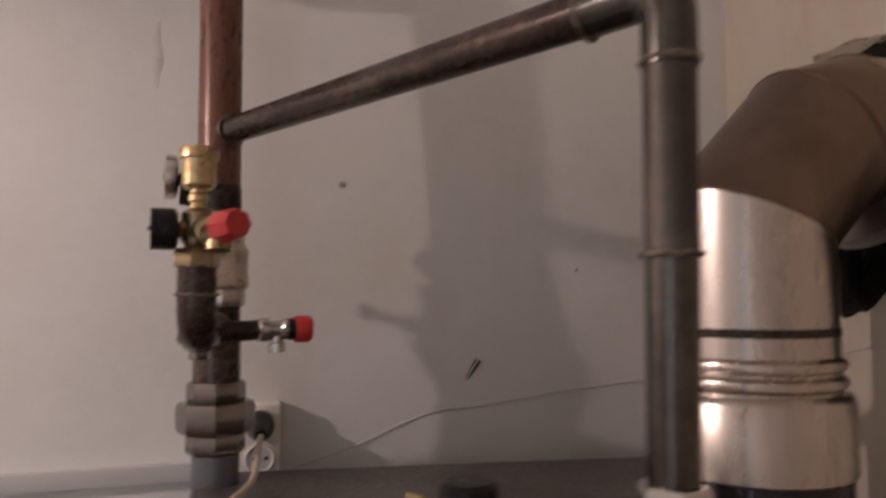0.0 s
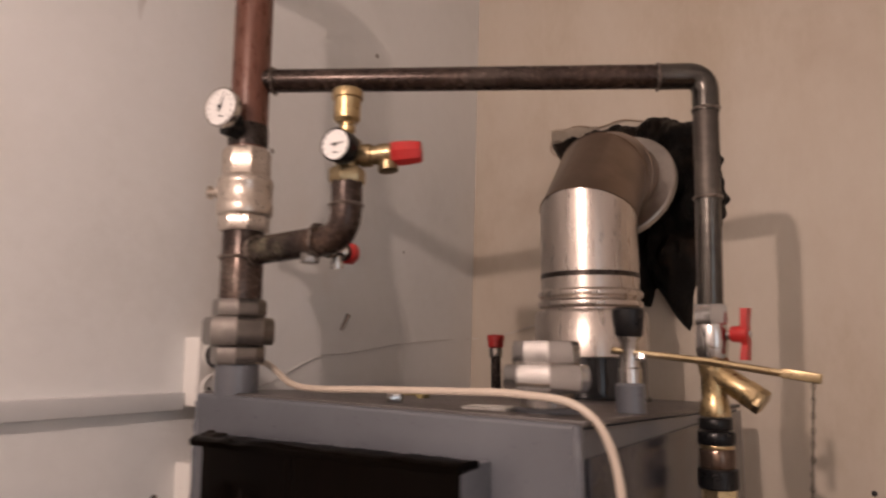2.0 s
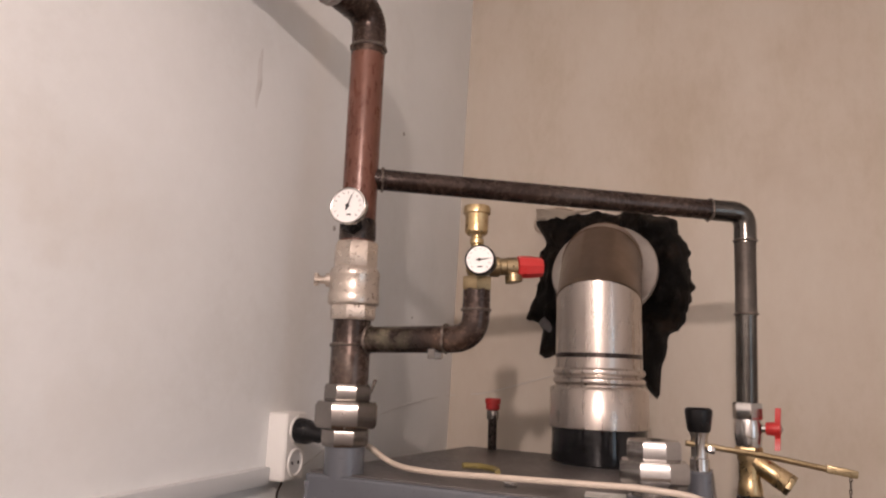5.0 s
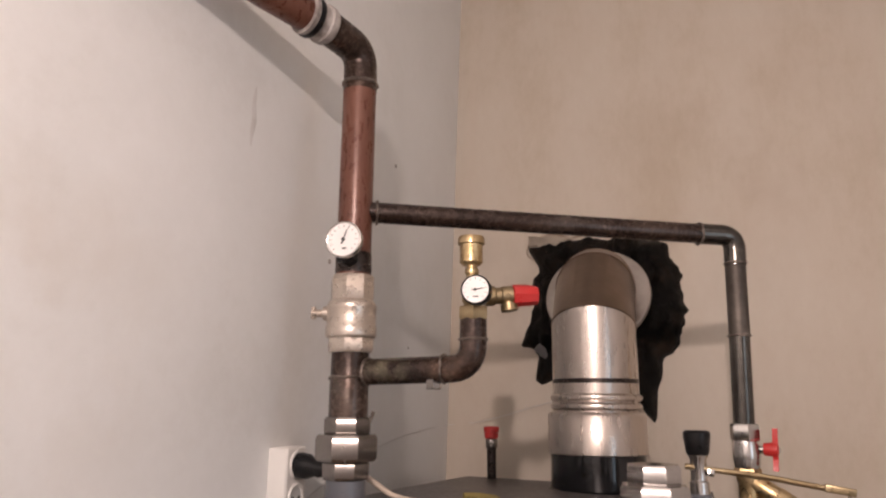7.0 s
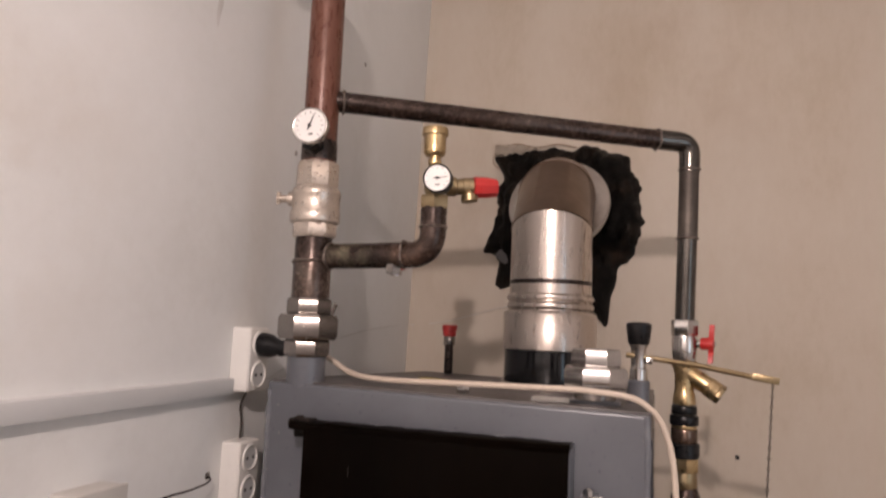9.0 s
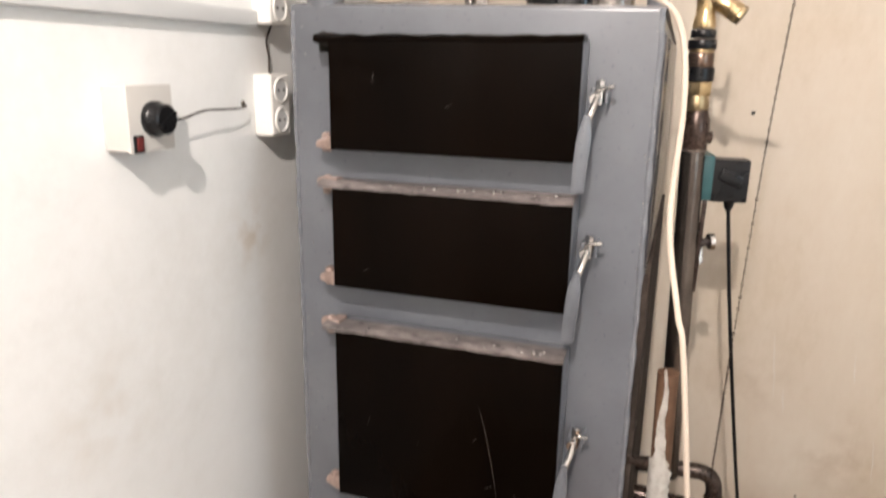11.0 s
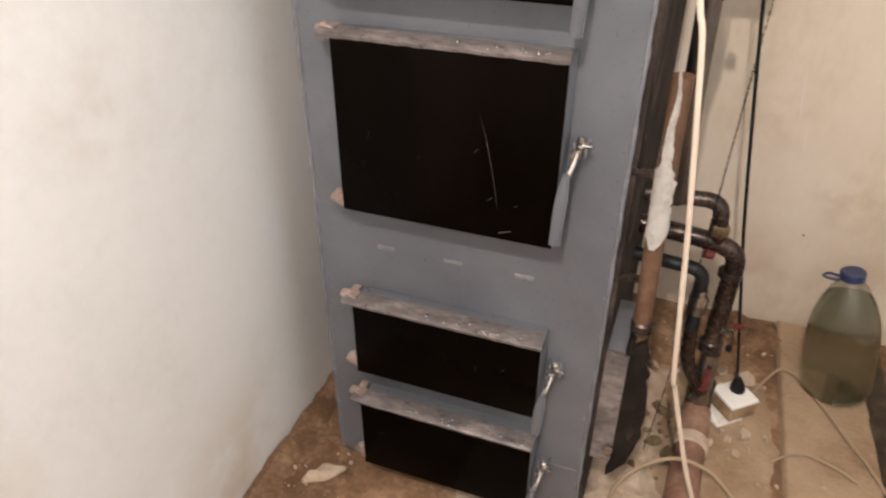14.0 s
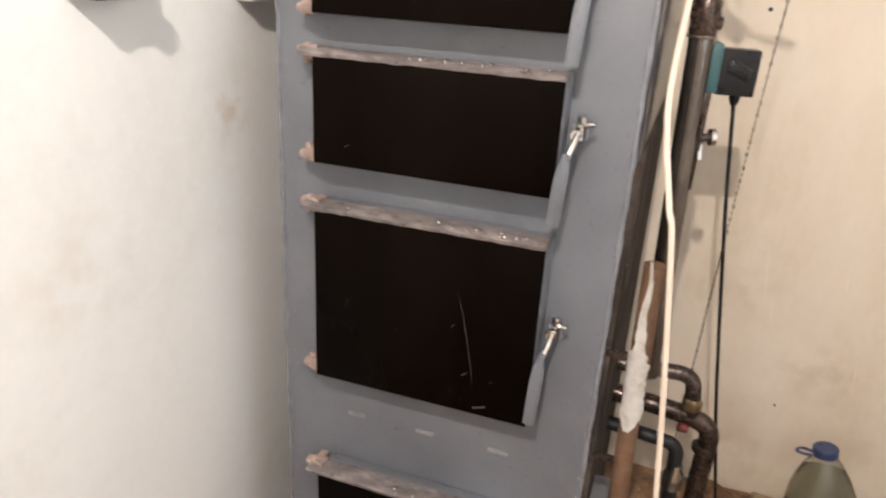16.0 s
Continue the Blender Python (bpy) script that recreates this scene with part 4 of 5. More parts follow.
thermo = thing("thermometer", (0.158, -0.92, 1.886), "round white dial thermometer with chrome rim on the riser", "thermometer")
tw = Vector((0.10, -1, 0.02)).normalized()
tc = Vector((0.161, -0.934, 1.888))
gauge(thermo, tc, tw, 0.0275, 0.014, CHROME, 20, 13)
bm = B()
tube(bm, smooth_line([tc - tw * 0.014, tc - tw * 0.026 + vec(0, 0, -0.006), (px + 0.006, py - 0.020, 1.862)], 5), [0.009 + 0.003 * (i % 3 == 0) for i in range(11)], 12)
hexnut(bm, (px + 0.006, py - 0.046, 1.868), (0, 1, -0.1), 0.014, 0.02)
part("stem", bm, BLACKP, thermo, "black tarred stem fitting")
bm = B()
lathe(bm, (px, py, 1.848), up, [(0.0273, 0), (0.0282, 0.004), (0.0280, 0.026), (0.0272, 0.032)], 28)
part("clamp", bm, DARKP, thermo)

group = thing("safety_group", (gx, gy, 1.765), "brass boiler safety group with gauge, air vent and red relief valve", "safety valve")
part("nut", hexnut(B(), (gx, gy, 1.769), up, 0.0225, 0.019, 0.3), OLDBRASS, group)
part("manifold", lathe(B(), (gx, gy, 1.787), up, [(0.0125, 0), (0.0135, 0.004), (0.0165, 0.010), (0.0165, 0.036), (0.010, 0.041)], 18), OLDBRASS, group)
part("vent_neck", lathe(B(), (gx - 0.002, gy, 1.826), up, [(0.008, 0), (0.008, 0.008), (0.010, 0.010), (0.010, 0.016), (0.008, 0.018), (0.008, 0.026)], 16), BRASS, group)
vent = part("air_vent", lathe(B(), (gx - 0.003, gy, 1.848), up, [(0.013, 0), (0.0165, 0.004), (0.0165, 0.030), (0.017, 0.032)], 26), BRASS, group, "brass automatic air vent")
part("vent_cap", lathe(B(), (gx - 0.003, gy, 1.878), up, [(0.0175, 0), (0.0195, 0.001), (0.0195, 0.009), (0.018, 0.012), (0.006, 0.0125)], 26), BRASS, vent)
gauge(group, (0.361, -0.925, 1.806), (0.12, -1, 0.0), 0.0203, 0.024, BLACKP, 82, 11)
part("gauge_neck", tube(B(), [(gx, gy, 1.806), (0.357, -0.903, 1.806)], 0.008, 12), OLDBRASS, group)
rd = Vector((0.088, 0.042, 0.004)).normalized()
r0 = Vector((gx, gy, 1.803))
relief = part("relief_valve", lathe(B(), r0 + rd * 0.010, rd, [(0.011, 0), (0.011, 0.006), (0.0145, 0.007), (0.0145, 0.020), (0.012, 0.022), (0.012, 0.030), (0.0135, 0.031), (0.0135, 0.046), (0.011, 0.048)], 18), OLDBRASS, group)
part("red_knob", lathe(B(), r0 + rd * 0.056, rd, [(0.012, 0), (0.0160, 0.002), (0.0155, 0.022), (0.0138, 0.035), (0.0125, 0.037)], 8), RED, relief, "faceted red plastic knob")
part("outlet", lathe(B(), r0 + rd * 0.050 + vec(0, 0, -0.004), (0.15, 0, -1), [(0.010, 0), (0.010, 0.008), (0.0125, 0.009), (0.0125, 0.018), (0.009, 0.019)], 16), OLDBRASS, relief)

# ---- bypass pipe ----
qx, qy = 0.703, -0.584
bypass = thing("bypass_pipe", (qx, qy, 1.60), "dark rusty bypass pipe from riser to the return side", "heating pipe")
part("cross_pipe", tube(B(), [(px + 0.018, py + 0.010, 1.948), (0.660, -0.609, 1.935)], 0.0166, 20), RUST, bypass)
part("elbow", tube(B(), fillet([(0.653, -0.612, 1.935), (qx + 0.008, qy, 1.934), (qx + 0.0065, qy, 1.882)], 0.034, 10), 0.0176, 20), GALV, bypass)
part("drop_pipe", tube(B(), [(qx + 0.0065, qy, 1.890), (qx + 0.004, qy, 1.764)], 0.0166, 20), DULLPIPE, bypass)
part("lower_pipe", tube(B(), [(qx + 0.004, qy, 1.768), (qx, qy, 1.618)], 0.0162, 20), GALV, bypass)
for c, a, r in (((px + 0.030, py + 0.016, 1.9475), (0.89, 0.46, 0), 0.018), ((0.655, -0.611, 1.935), (0.89, 0.46, 0), 0.0175), ((qx + 0.0065, qy, 1.886), up, 0.0175), ((qx + 0.004, qy, 1.766), up, 0.0175)):
    bm = B()
    ring(bm, c, a, r, 0.0020, 28, 6)
    for q in bm.verts:
        q.co += Vector((lump(q.co, 150, 0.0016), lump(q.co + vec(3, 1, 1), 150, 0.0016), lump(q.co + vec(0, 6, 1), 150, 0.0016)))
    part("weld", bm, WELD, bypass)


def valve_handle(parent, c, axis, up_dir, s, label="", material=RED, hub=0.004):
    """A butterfly handle: a hub and two flat wings."""
    w, h = Vector(axis).normalized(), Vector(up_dir).normalized()
    side = w.cross(h)
    bm = B()
    c = Vector(c)
    lathe(bm, c - w * hub, w, [(0.009 * s, 0), (0.010 * s, 0.002), (0.011 * s, hub), (0.011 * s, hub + 0.006), (0.006 * s, hub + 0.008)], 14)
    for sign in (1, -1):
        pts = [c + h * sign * a * s + side * sign * b * s for a, b in ((0.004, 0.0), (0.014, 0.003), (0.022, 0.001), (0.032, 0.000))]
        loops = []
        for q, k in zip(pts, (0.008, 0.0065, 0.008, 0.0085)):
            loops.append([bm.verts.new(q + side * k * s * a + w * (0.003 + 0.004 * b)) for a, b in ((-1, -1), (1, -1), (1, 1), (-1, 1))])
        for a, b in zip(loops, loops[1:]):
            for i in range(4):
                bm.faces.new((a[i], a[(i + 1) % 4], b[(i + 1) % 4], b[i]))
        bm.faces.new(loops[0][::-1])
        bm.faces.new(loops[-1])
    return part("handle", bm, material, parent, label or "red butterfly handle")


bv = thing("ball_valve", (qx, qy, 1.55), "chrome ball valve with a red butterfly handle", "valve")
bm = B()
hexnut(bm, (qx, qy, 1.600), up, 0.0225, 0.026, 0.2)
part("upper_hex", bm, CHROME, bv)
part("body", lathe(B(), (qx, qy, 1.556), up, [(0.0165, 0), (0.019, 0.006), (0.0205, 0.02), (0.0205, 0.034), (0.0185, 0.046)], 22), CHROME, bv)
part("lower_hex", hexnut(B(), (qx, qy, 1.546), up, 0.0205, 0.013, 0.4), BRASS, bv)
part("stem", tube(B(), [(qx + 0.012, qy, 1.586), (0.742, -0.590, 1.588)], 0.006, 10), CHROME, bv)
hd = valve_handle(bv, (0.742, -0.591, 1.588), (1, -0.15, 0), (0.05, 0, 1), 1.0, hub=0.014)
part("handle_screw", lathe(B(), (0.748, -0.592, 1.588), (1, -0.15, 0), [(0.004, 0), (0.005, 0.002), (0.003, 0.004)], 10), CHROME, hd)

ys = thing("strainer", (qx, qy, 1.49), "brass Y-strainer on the return pipe", "strainer")
part("body", lathe(B(), (qx, qy, 1.486), up, [(0.018, 0), (0.019, 0.003), (0.017, 0.018), (0.0155, 0.022), (0.0155, 0.050), (0.0175, 0.054), (0.0175, 0.061)], 20), BRASS, ys)
leg = Vector((0.85, -0.1, -0.55)).normalized()
part("leg", lathe(B(), (qx, qy, 1.542), leg, [(0.013, 0), (0.0155, 0.004), (0.0155, 0.044), (0.0165, 0.045), (0.0165, 0.060), (0.014, 0.063)], 20), BRASS, ys)
part("leg_cap", hexnut(B(), Vector((qx, qy, 1.542)) + leg * 0.060, leg, 0.0165, 0.010), OLDBRASS, ys)

cp = thing("pipe_coupling", (qx, qy, 1.36), "black and dark coppery pipe coupling with a brass nut", "pipe coupling")
for z, r, h, m, nm in ((1.470, 0.0205, 0.014, BLACKP, "black_nut"), (1.452, 0.0235, 0.016, BLACKP, "black_ring"), (1.446, 0.0205, 0.007, BRASS, "brass_ring"), (1.422, 0.0215, 0.025, COPPERY, "coppery_nut"), (1.399, 0.0245, 0.024, BLACKP, "black_sleeve")):
    part(nm, lathe(B(), (qx, qy, z), up, [(r * 0.94, 0), (r, 0.002), (r, h - 0.002), (r * 0.94, h)], 22), m, cp)
part("brass_nut", hexnut(B(), (qx + 0.001, qy, 1.376), up, 0.0225, 0.024, 0.1), BRASS, cp)
part("brass_collar", lathe(B(), (qx + 0.001, qy, 1.350), up, [(0.0185, 0), (0.0205, 0.003), (0.0205, 0.014), (0.0180, 0.027)], 20), OLDBRASS, cp)

ret = thing("return_pipe", (qx + 0.008, qy, 0.55), "dark steel return pipe running down beside the boiler", "heating pipe")
part("tee", lathe(B(), (qx + 0.003, qy, 1.284), up, [(0.0205, 0), (0.0225, 0.004), (0.0225, 0.020), (0.0245, 0.030), (0.0235, 0.052), (0.0195, 0.062), (0.0185, 0.068)], 22), RUST, ret)
bm = B()
ring(bm, (qx + 0.003, qy, 1.283), up, 0.0215, 0.0024, 32, 6)
for q in bm.verts:
    q.co += Vector((lump(q.co, 150, 0.0018), lump(q.co + vec(3, 1, 1), 150, 0.0018), lump(q.co + vec(0, 6, 1), 150, 0.0018)))
part("weld", bm, WELD, ret)
part("long_pipe", tube(B(), [(qx + 0.003, qy, 1.287), (qx + 0.018, qy + 0.004, 0.640)], 0.0205, 20), STEEL, ret)
part("side_plug", lathe(B(), (qx + 0.018, qy + 0.002, 1.306), (1, 0.2, -0.1), [(0.009, 0), (0.011, 0.002), (0.011, 0.012), (0.008, 0.014)], 14), RUST, ret)
part("rusty_bar", box(B(), (qx + 0.026, qy - 0.004, 1.025), (qx + 0.034, qy + 0.006, 1.195), 0.001, Euler((0, 0.02, 0)).to_matrix()), RUST, ret)
part("tap_stub", tube(B(), [(qx + 0.012, qy - 0.002, 1.115), (qx + 0.046, qy + 0.012, 1.118)], 0.0075, 12), DARKP, ret)
part("tap_knob", lathe(B(), (qx + 0.044, qy + 0.011, 1.118), (1, 0.35, 0.05), [(0.008, 0), (0.015, 0.002), (0.0155, 0.010), (0.010, 0.013), (0.004, 0.014)], 14), CHROME, ret)
part("tap_outlet", tube(B(), [(qx + 0.03, qy + 0.004, 1.112), (qx + 0.034, qy + 0.002, 1.080)], 0.007, 10), CHROME, ret)

# ---- lower pipework ----
low = thing("return_manifold", (0.83, -0.5, 0.0), "cluster of rusty return pipes and valves low beside the boiler", "heating pipe")
yy = -0.50
part("upper_loop", tube(B(), fillet([(0.64, yy, 0.606), (0.815, yy, 0.616), (0.820, yy - 0.004, 0.545)], 0.036, 8), 0.0165, 18), DARKP, low)
part("loop_fitting", hexnut(B(), (0.820, yy - 0.004, 0.540), up, 0.021, 0.026), OLDBRASS, low)
part("loop_drop", tube(B(), [(0.820, yy - 0.004, 0.545), (0.824, yy - 0.002, 0.505)], 0.0165, 16), RUST, low)
part("middle_pipe", tube(B(), fillet([(0.64, yy + 0.01, 0.530), (0.80, yy, 0.522), (0.868, yy, 0.505), (0.862, yy, 0.250)], 0.036, 8), 0.0205, 18), RUST, low)
part("elbow_collar", lathe(B(), (0.862, yy, 0.440), up, [(0.022, 0), (0.025, 0.003), (0.025, 0.016), (0.022, 0.018)], 18), DARKP, low)
part("taped_pipe", tube(B(), fillet([(0.64, yy - 0.02, 0.470), (0.808, yy - 0.03, 0.462), (0.812, yy - 0.03, 0.300)], 0.028, 8), 0.0150, 16), TAPE, low, "pipe wrapped in dark tape")
part("grey_valve", lathe(B(), (0.812, yy - 0.03, 0.350), up, [(0.016, 0), (0.021, 0.004), (0.021, 0.040), (0.016, 0.048), (0.016, 0.06)], 16), IRON, low)
part("valve_lever", box(B(), (0.808, yy - 0.060, 0.385), (0.820, yy - 0.05, 0.425), 0.003), CHROME, low)
part("red_tee", lathe(B(), (0.800, yy - 0.02, 0.500), (1, 0.1, -0.2), [(0.008, 0), (0.011, 0.003), (0.009, 0.020), (0.006, 0.022)], 12), DULLRED, low)
part("drain_tap", tube(B(), [(0.868, yy - 0.01, 0.300), (0.900, yy - 0.02, 0.312)], 0.006, 10), CHROME, low)
part("tap_handle", box(B(), (0.893, yy - 0.030, 0.330), (0.918, yy - 0.021, 0.339), 0.003, Euler((0, -0.4, 0.2)).to_matrix()), DULLRED, low)
part("end_cap", lathe(B(), (0.862, yy, 0.232), up, [(0.022, 0), (0.026, 0.004), (0.026, 0.030), (0.022, 0.034)], 18), DARKP, low)
part("small_knob", lathe(B(), (0.893, yy - 0.022, 0.268), (1, -0.4, 0.2), [(0.006, 0), (0.010, 0.003), (0.010, 0.010), (0.004, 0.012)], 12), BLACKP, low)
part("lower_pipe", tube(B(), fillet([(0.812, yy - 0.03, 0.31), (0.818, yy - 0.02, 0.20), (0.868, yy - 0.02, 0.12)], 0.04, 8), 0.0165, 16), RUST, low)
part("lower_valve", lathe(B(), (0.868, yy - 0.005, 0.085), up, [(0.026, 0), (0.027, 0.004), (0.022, 0.03), (0.022, 0.15)], 18), IRON, low)
valve_handle(low, (0.868, yy - 0.036, 0.174), (0, -1, 0.25), (0.1, 0.2, 1), 0.9, "dull red butterfly handle", DULLRED)

fp = thing("floor_pipe", (0.86, -0.8, 0.0), "brown painted pipe lying along the floor", "heating pipe")
fz = 0.040
part("pipe", tube(B(), smooth_line([(0.868, -0.515, 0.050), (0.864, -0.62, fz), (0.856, -0.80, fz - 0.002), (0.850, -1.1, fz - 0.004), (0.85, RY + 0.002, fz - 0.004)], 6), 0.036, 24), DUSTY, fp)
part("elbow", tube(B(), fillet([(0.868, -0.490, 0.130), (0.868, -0.495, 0.052), (0.867, -0.56, 0.046)], 0.04, 8), 0.032, 20), RUST, fp)
part("collar", lathe(B(), (0.865, -0.605, fz + 0.001), (-0.03, -1, -0.02), [(0.0365, 0), (0.0405, 0.003), (0.0405, 0.030), (0.0365, 0.034)], 26), MORTAR, fp, "pale plastered collar")

# ---- rusty tube with torn wrap on the boiler's side ----
tl = thing("wrapped_tube", (0.705, -0.885, 0.54), "rusty tube with torn white wrap fixed to the boiler's side", "tube")
part("tube", tube(B(), [(0.709, -0.885, 0.555), (0.704, -0.886, 0.76), (0.7, -0.887, 0.99)], 0.0155, 18), TUBEP, tl)
part("end_fitting", lathe(B(), (0.710, -0.885, 0.566), (0.03, 0, -1), [(0.016, 0), (0.0195, 0.004), (0.0195, 0.020), (0.012, 0.028)], 16), DARKP, tl)
for z in (0.64, 0.83):
    part("bracket", box(B(), (X1 - 0.008, -0.889, z), (0.705, -0.881, z + 0.012), 0.002), DARKP, tl)
bm = B()
rows = []
for i in range(81):
    f = i / 80
    z = 0.715 + 0.285 * f
    half = (20 + 75 * min(1, f / 0.12)) if f < 0.42 else (95 - 62 * min(1, (f - 0.42) / 0.12) - 26 * max(0, (f - 0.54) / 0.46))
    half *= 0.76 + 0.28 * noise.noise((f * 9, 0, 3)) + 0.25 * noise.noise((f * 31, 0, 8))
    mid = -100 + 20 * noise.noise((f * 4, 7, 1))
    cx, cy = 0.7045 - 0.022 * max(0, z - 0.76), -0.886
    rows.append([bm.verts.new((cx + (0.0170 + 0.0024 * abs(noise.noise((f * 14, k * 1.3, 0.4)))) * math.cos(radians(mid + half * (k / 5 - 1))), cy + (0.0170 + 0.0024 * abs(noise.noise((f * 14, k * 1.3, 0.4)))) * math.sin(radians(mid + half * (k / 5 - 1))), z)) for k in range(11)])
for a, b in zip(rows, rows[1:]):
    for k in range(10):
        bm.faces.new((a[k], a[k + 1], b[k + 1], b[k]))
bmesh.ops.solidify(bm, geom=list(bm.faces), thickness=0.0015)
part("torn_wrap", bm, PAPER, tl, "torn white wrap", 60)

# ---- things on the boiler's top ----
plug = thing("union_plug", (0.574, -0.805, ztop(0.574, -0.805) + 0.003), "chrome hexagonal union plug on the boiler's top", "pipe fitting")
part("base_ring", lathe(B(), (0.574, -0.805, ztop(0.574, -0.805) + 0.001), up, [(0.036, 0), (0.036, 0.006), (0.033, 0.008)], 24), PAINT, plug)
part("neck", lathe(B(), (0.574, -0.805, 1.500), up, [(0.0295, 0), (0.0295, 0.022)], 24), IRON, plug)
part("union_nut", hexnut(B(), (0.574, -0.805, 1.521), up, 0.048, 0.029, 0.50, 8), CHROME, plug)
part("top_hex", hexnut(B(), (0.574, -0.805, 1.549), up, 0.0375, 0.027, 0.50, 8), CHROME, plug)

reg = thing("draught_regulator", (0.632, -0.693, ztop(0.632, -0.693) + 0.003), "draught regulator with black knob, chrome stem and brass lever", "regulator")
rx, ry = 0.631, -0.692
part("base", lathe(B(), (rx, ry, ztop(rx, ry) + 0.001), up, [(0.0175, 0), (0.0175, 0.034), (0.015, 0.037)], 20), PAINT, reg)
part("stem", lathe(B(), (rx, ry, 1.527), up, [(0.0135, 0), (0.0135, 0.018), (0.0115, 0.020), (0.0115, 0.05), (0.014, 0.054), (0.014, 0.062)], 20), CHROME, reg)
part("knob", lathe(B(), (rx, ry, 1.583), up, [(0.0145, 0), (0.0165, 0.003), (0.0195, 0.026), (0.0195, 0.032), (0.016, 0.035), (0.005, 0.0352)], 24), BLACKP, reg, "black plastic knob")
part("lever", tube(B(), [(0.612, -0.700, 1.567), (0.720, -0.687, 1.555), (0.832, -0.683, 1.537)], 0.0042, 8), OLDBRASS, reg, "thin brass lever")
part("lever_clip", hexnut(B(), (0.642, -0.697, 1.560), (1, 0.1, -0.1), 0.006, 0.010), CHROME, reg)
part("lever_tip", box(B(), (0.795, -0.689, 1.535), (0.834, -0.677, 1.546), 0.002, Euler((0, 0.14, 0)).to_matrix()), OLDBRASS, reg)

bm = B()
line = smooth_line([(0.825, -0.683, 1.534), (0.811, -0.690, 1.30), (0.799, -0.700, 1.0), (0.788, -0.718, 0.65), (0.778, -0.745, 0.34), (0.760, -0.775, 0.150)], 60)
step, k, last = 0.0056, 0, line[0]
for a in line:
    if (a - last).length >= step:
        d = (a - last).normalized()
        side = d.cross(vec(1, 0, 0)).normalized() if k % 2 else d.cross(vec(0, 1, 0)).normalized()
        c = (a + last) / 2
        pts = [c + d * 0.0038 * math.cos(t) + side * 0.0015 * math.sin(t) for t in (2 * math.pi * i / 8 for i in range(10))]
        tube(bm, pts, 0.0007, 4)
        last, k = a, k + 1
solo("draught_chain", bm, RUST, "thin rusty link chain from lever to flap", "chain", angle=60)

rp = thing("capped_pipe", (0.175, -0.195, ztop(0.175, -0.195)), "thin capped pipe with a red top at the boiler's back", "pipe fitting")
part("pipe", lathe(B(), (0.175, -0.195, ztop(0.175, -0.195) + 0.001), up, [(0.0105, 0), (0.0105, 0.072)], 16), DARKP, rp)
part("nut", lathe(B(), (0.175, -0.195, 1.553), up, [(0.013, 0), (0.014, 0.003), (0.014, 0.018), (0.012, 0.022)], 14), IRON, rp)
part("red_cap", lathe(B(), (0.175, -0.195, 1.574), up, [(0.013, 0), (0.0165, 0.003), (0.0165, 0.014), (0.0185, 0.016), (0.0185, 0.026), (0.015, 0.028)], 16), RED, rp)
solo("paper_label", box(B(), (0.487, -0.843, ZT - 0.0005), (0.54, -0.812, ZT + 0.004), 0.001, Euler((0, 0, 0.1)).to_matrix()), PAPER, "small white paper label on the boiler's top", "label")
solo("nut", hexnut(B(), (0.385, -0.832, ztop(0.385, -0.832) + 0.002), up, 0.010, 0.012), CHROME, "loose steel nut on the boiler's top", "nut")
bm = B()
tube(bm, smooth_line([(0.255, -0.65, ztop(0.255, -0.65) + 0.007), (0.28, -0.635, ztop(0.28, -0.635) + 0.007), (0.315, -0.66, ztop(0.315, -0.66) + 0.007), (0.33, -0.7, ztop(0.33, -0.7) + 0.007)], 6), 0.005, 8)
solo("yellow_strap", bm, YELLOW, "short yellow plastic strap on the boiler's top", "strap")


# ---- electrical ----
def double_socket(zc, label):
    y0, y1, d = -0.846, -0.786, 0.036
    x = wx(zc) - 0.001
    ob = thing("double_socket", (x, (y0 + y1) / 2, zc), label, "socket", "sockets on the west wall")
    part("housing", box(B(), (x, y0, zc - 0.052), (x + d, y1, zc + 0.052), 0.006, segs=3), WHITEP, ob)
    for s in (-1, 1):
        c = vec(x + d - 0.001, (y0 + y1) / 2, zc + s * 0.025)
        bm = B()
        ring(bm, c + vec(0.001, 0, 0), (1, 0, 0), 0.0195, 0.0028, 30, 8)
        rg = part("socket_ring", bm, WHITEP, ob)
        part("socket_well", lathe(B(), c, (1, 0, 0), [(0.0185, 0), (0.0185, 0.0016)], 26), TRUNK, rg)
        for t in (-1, 1):
            part("pin_hole", lathe(B(), c + vec(0.0012, t * 0.0085, 0), (1, 0, 0), [(0.0028, 0), (0.0028, 0.001)], 10), INK, rg)
    return ob


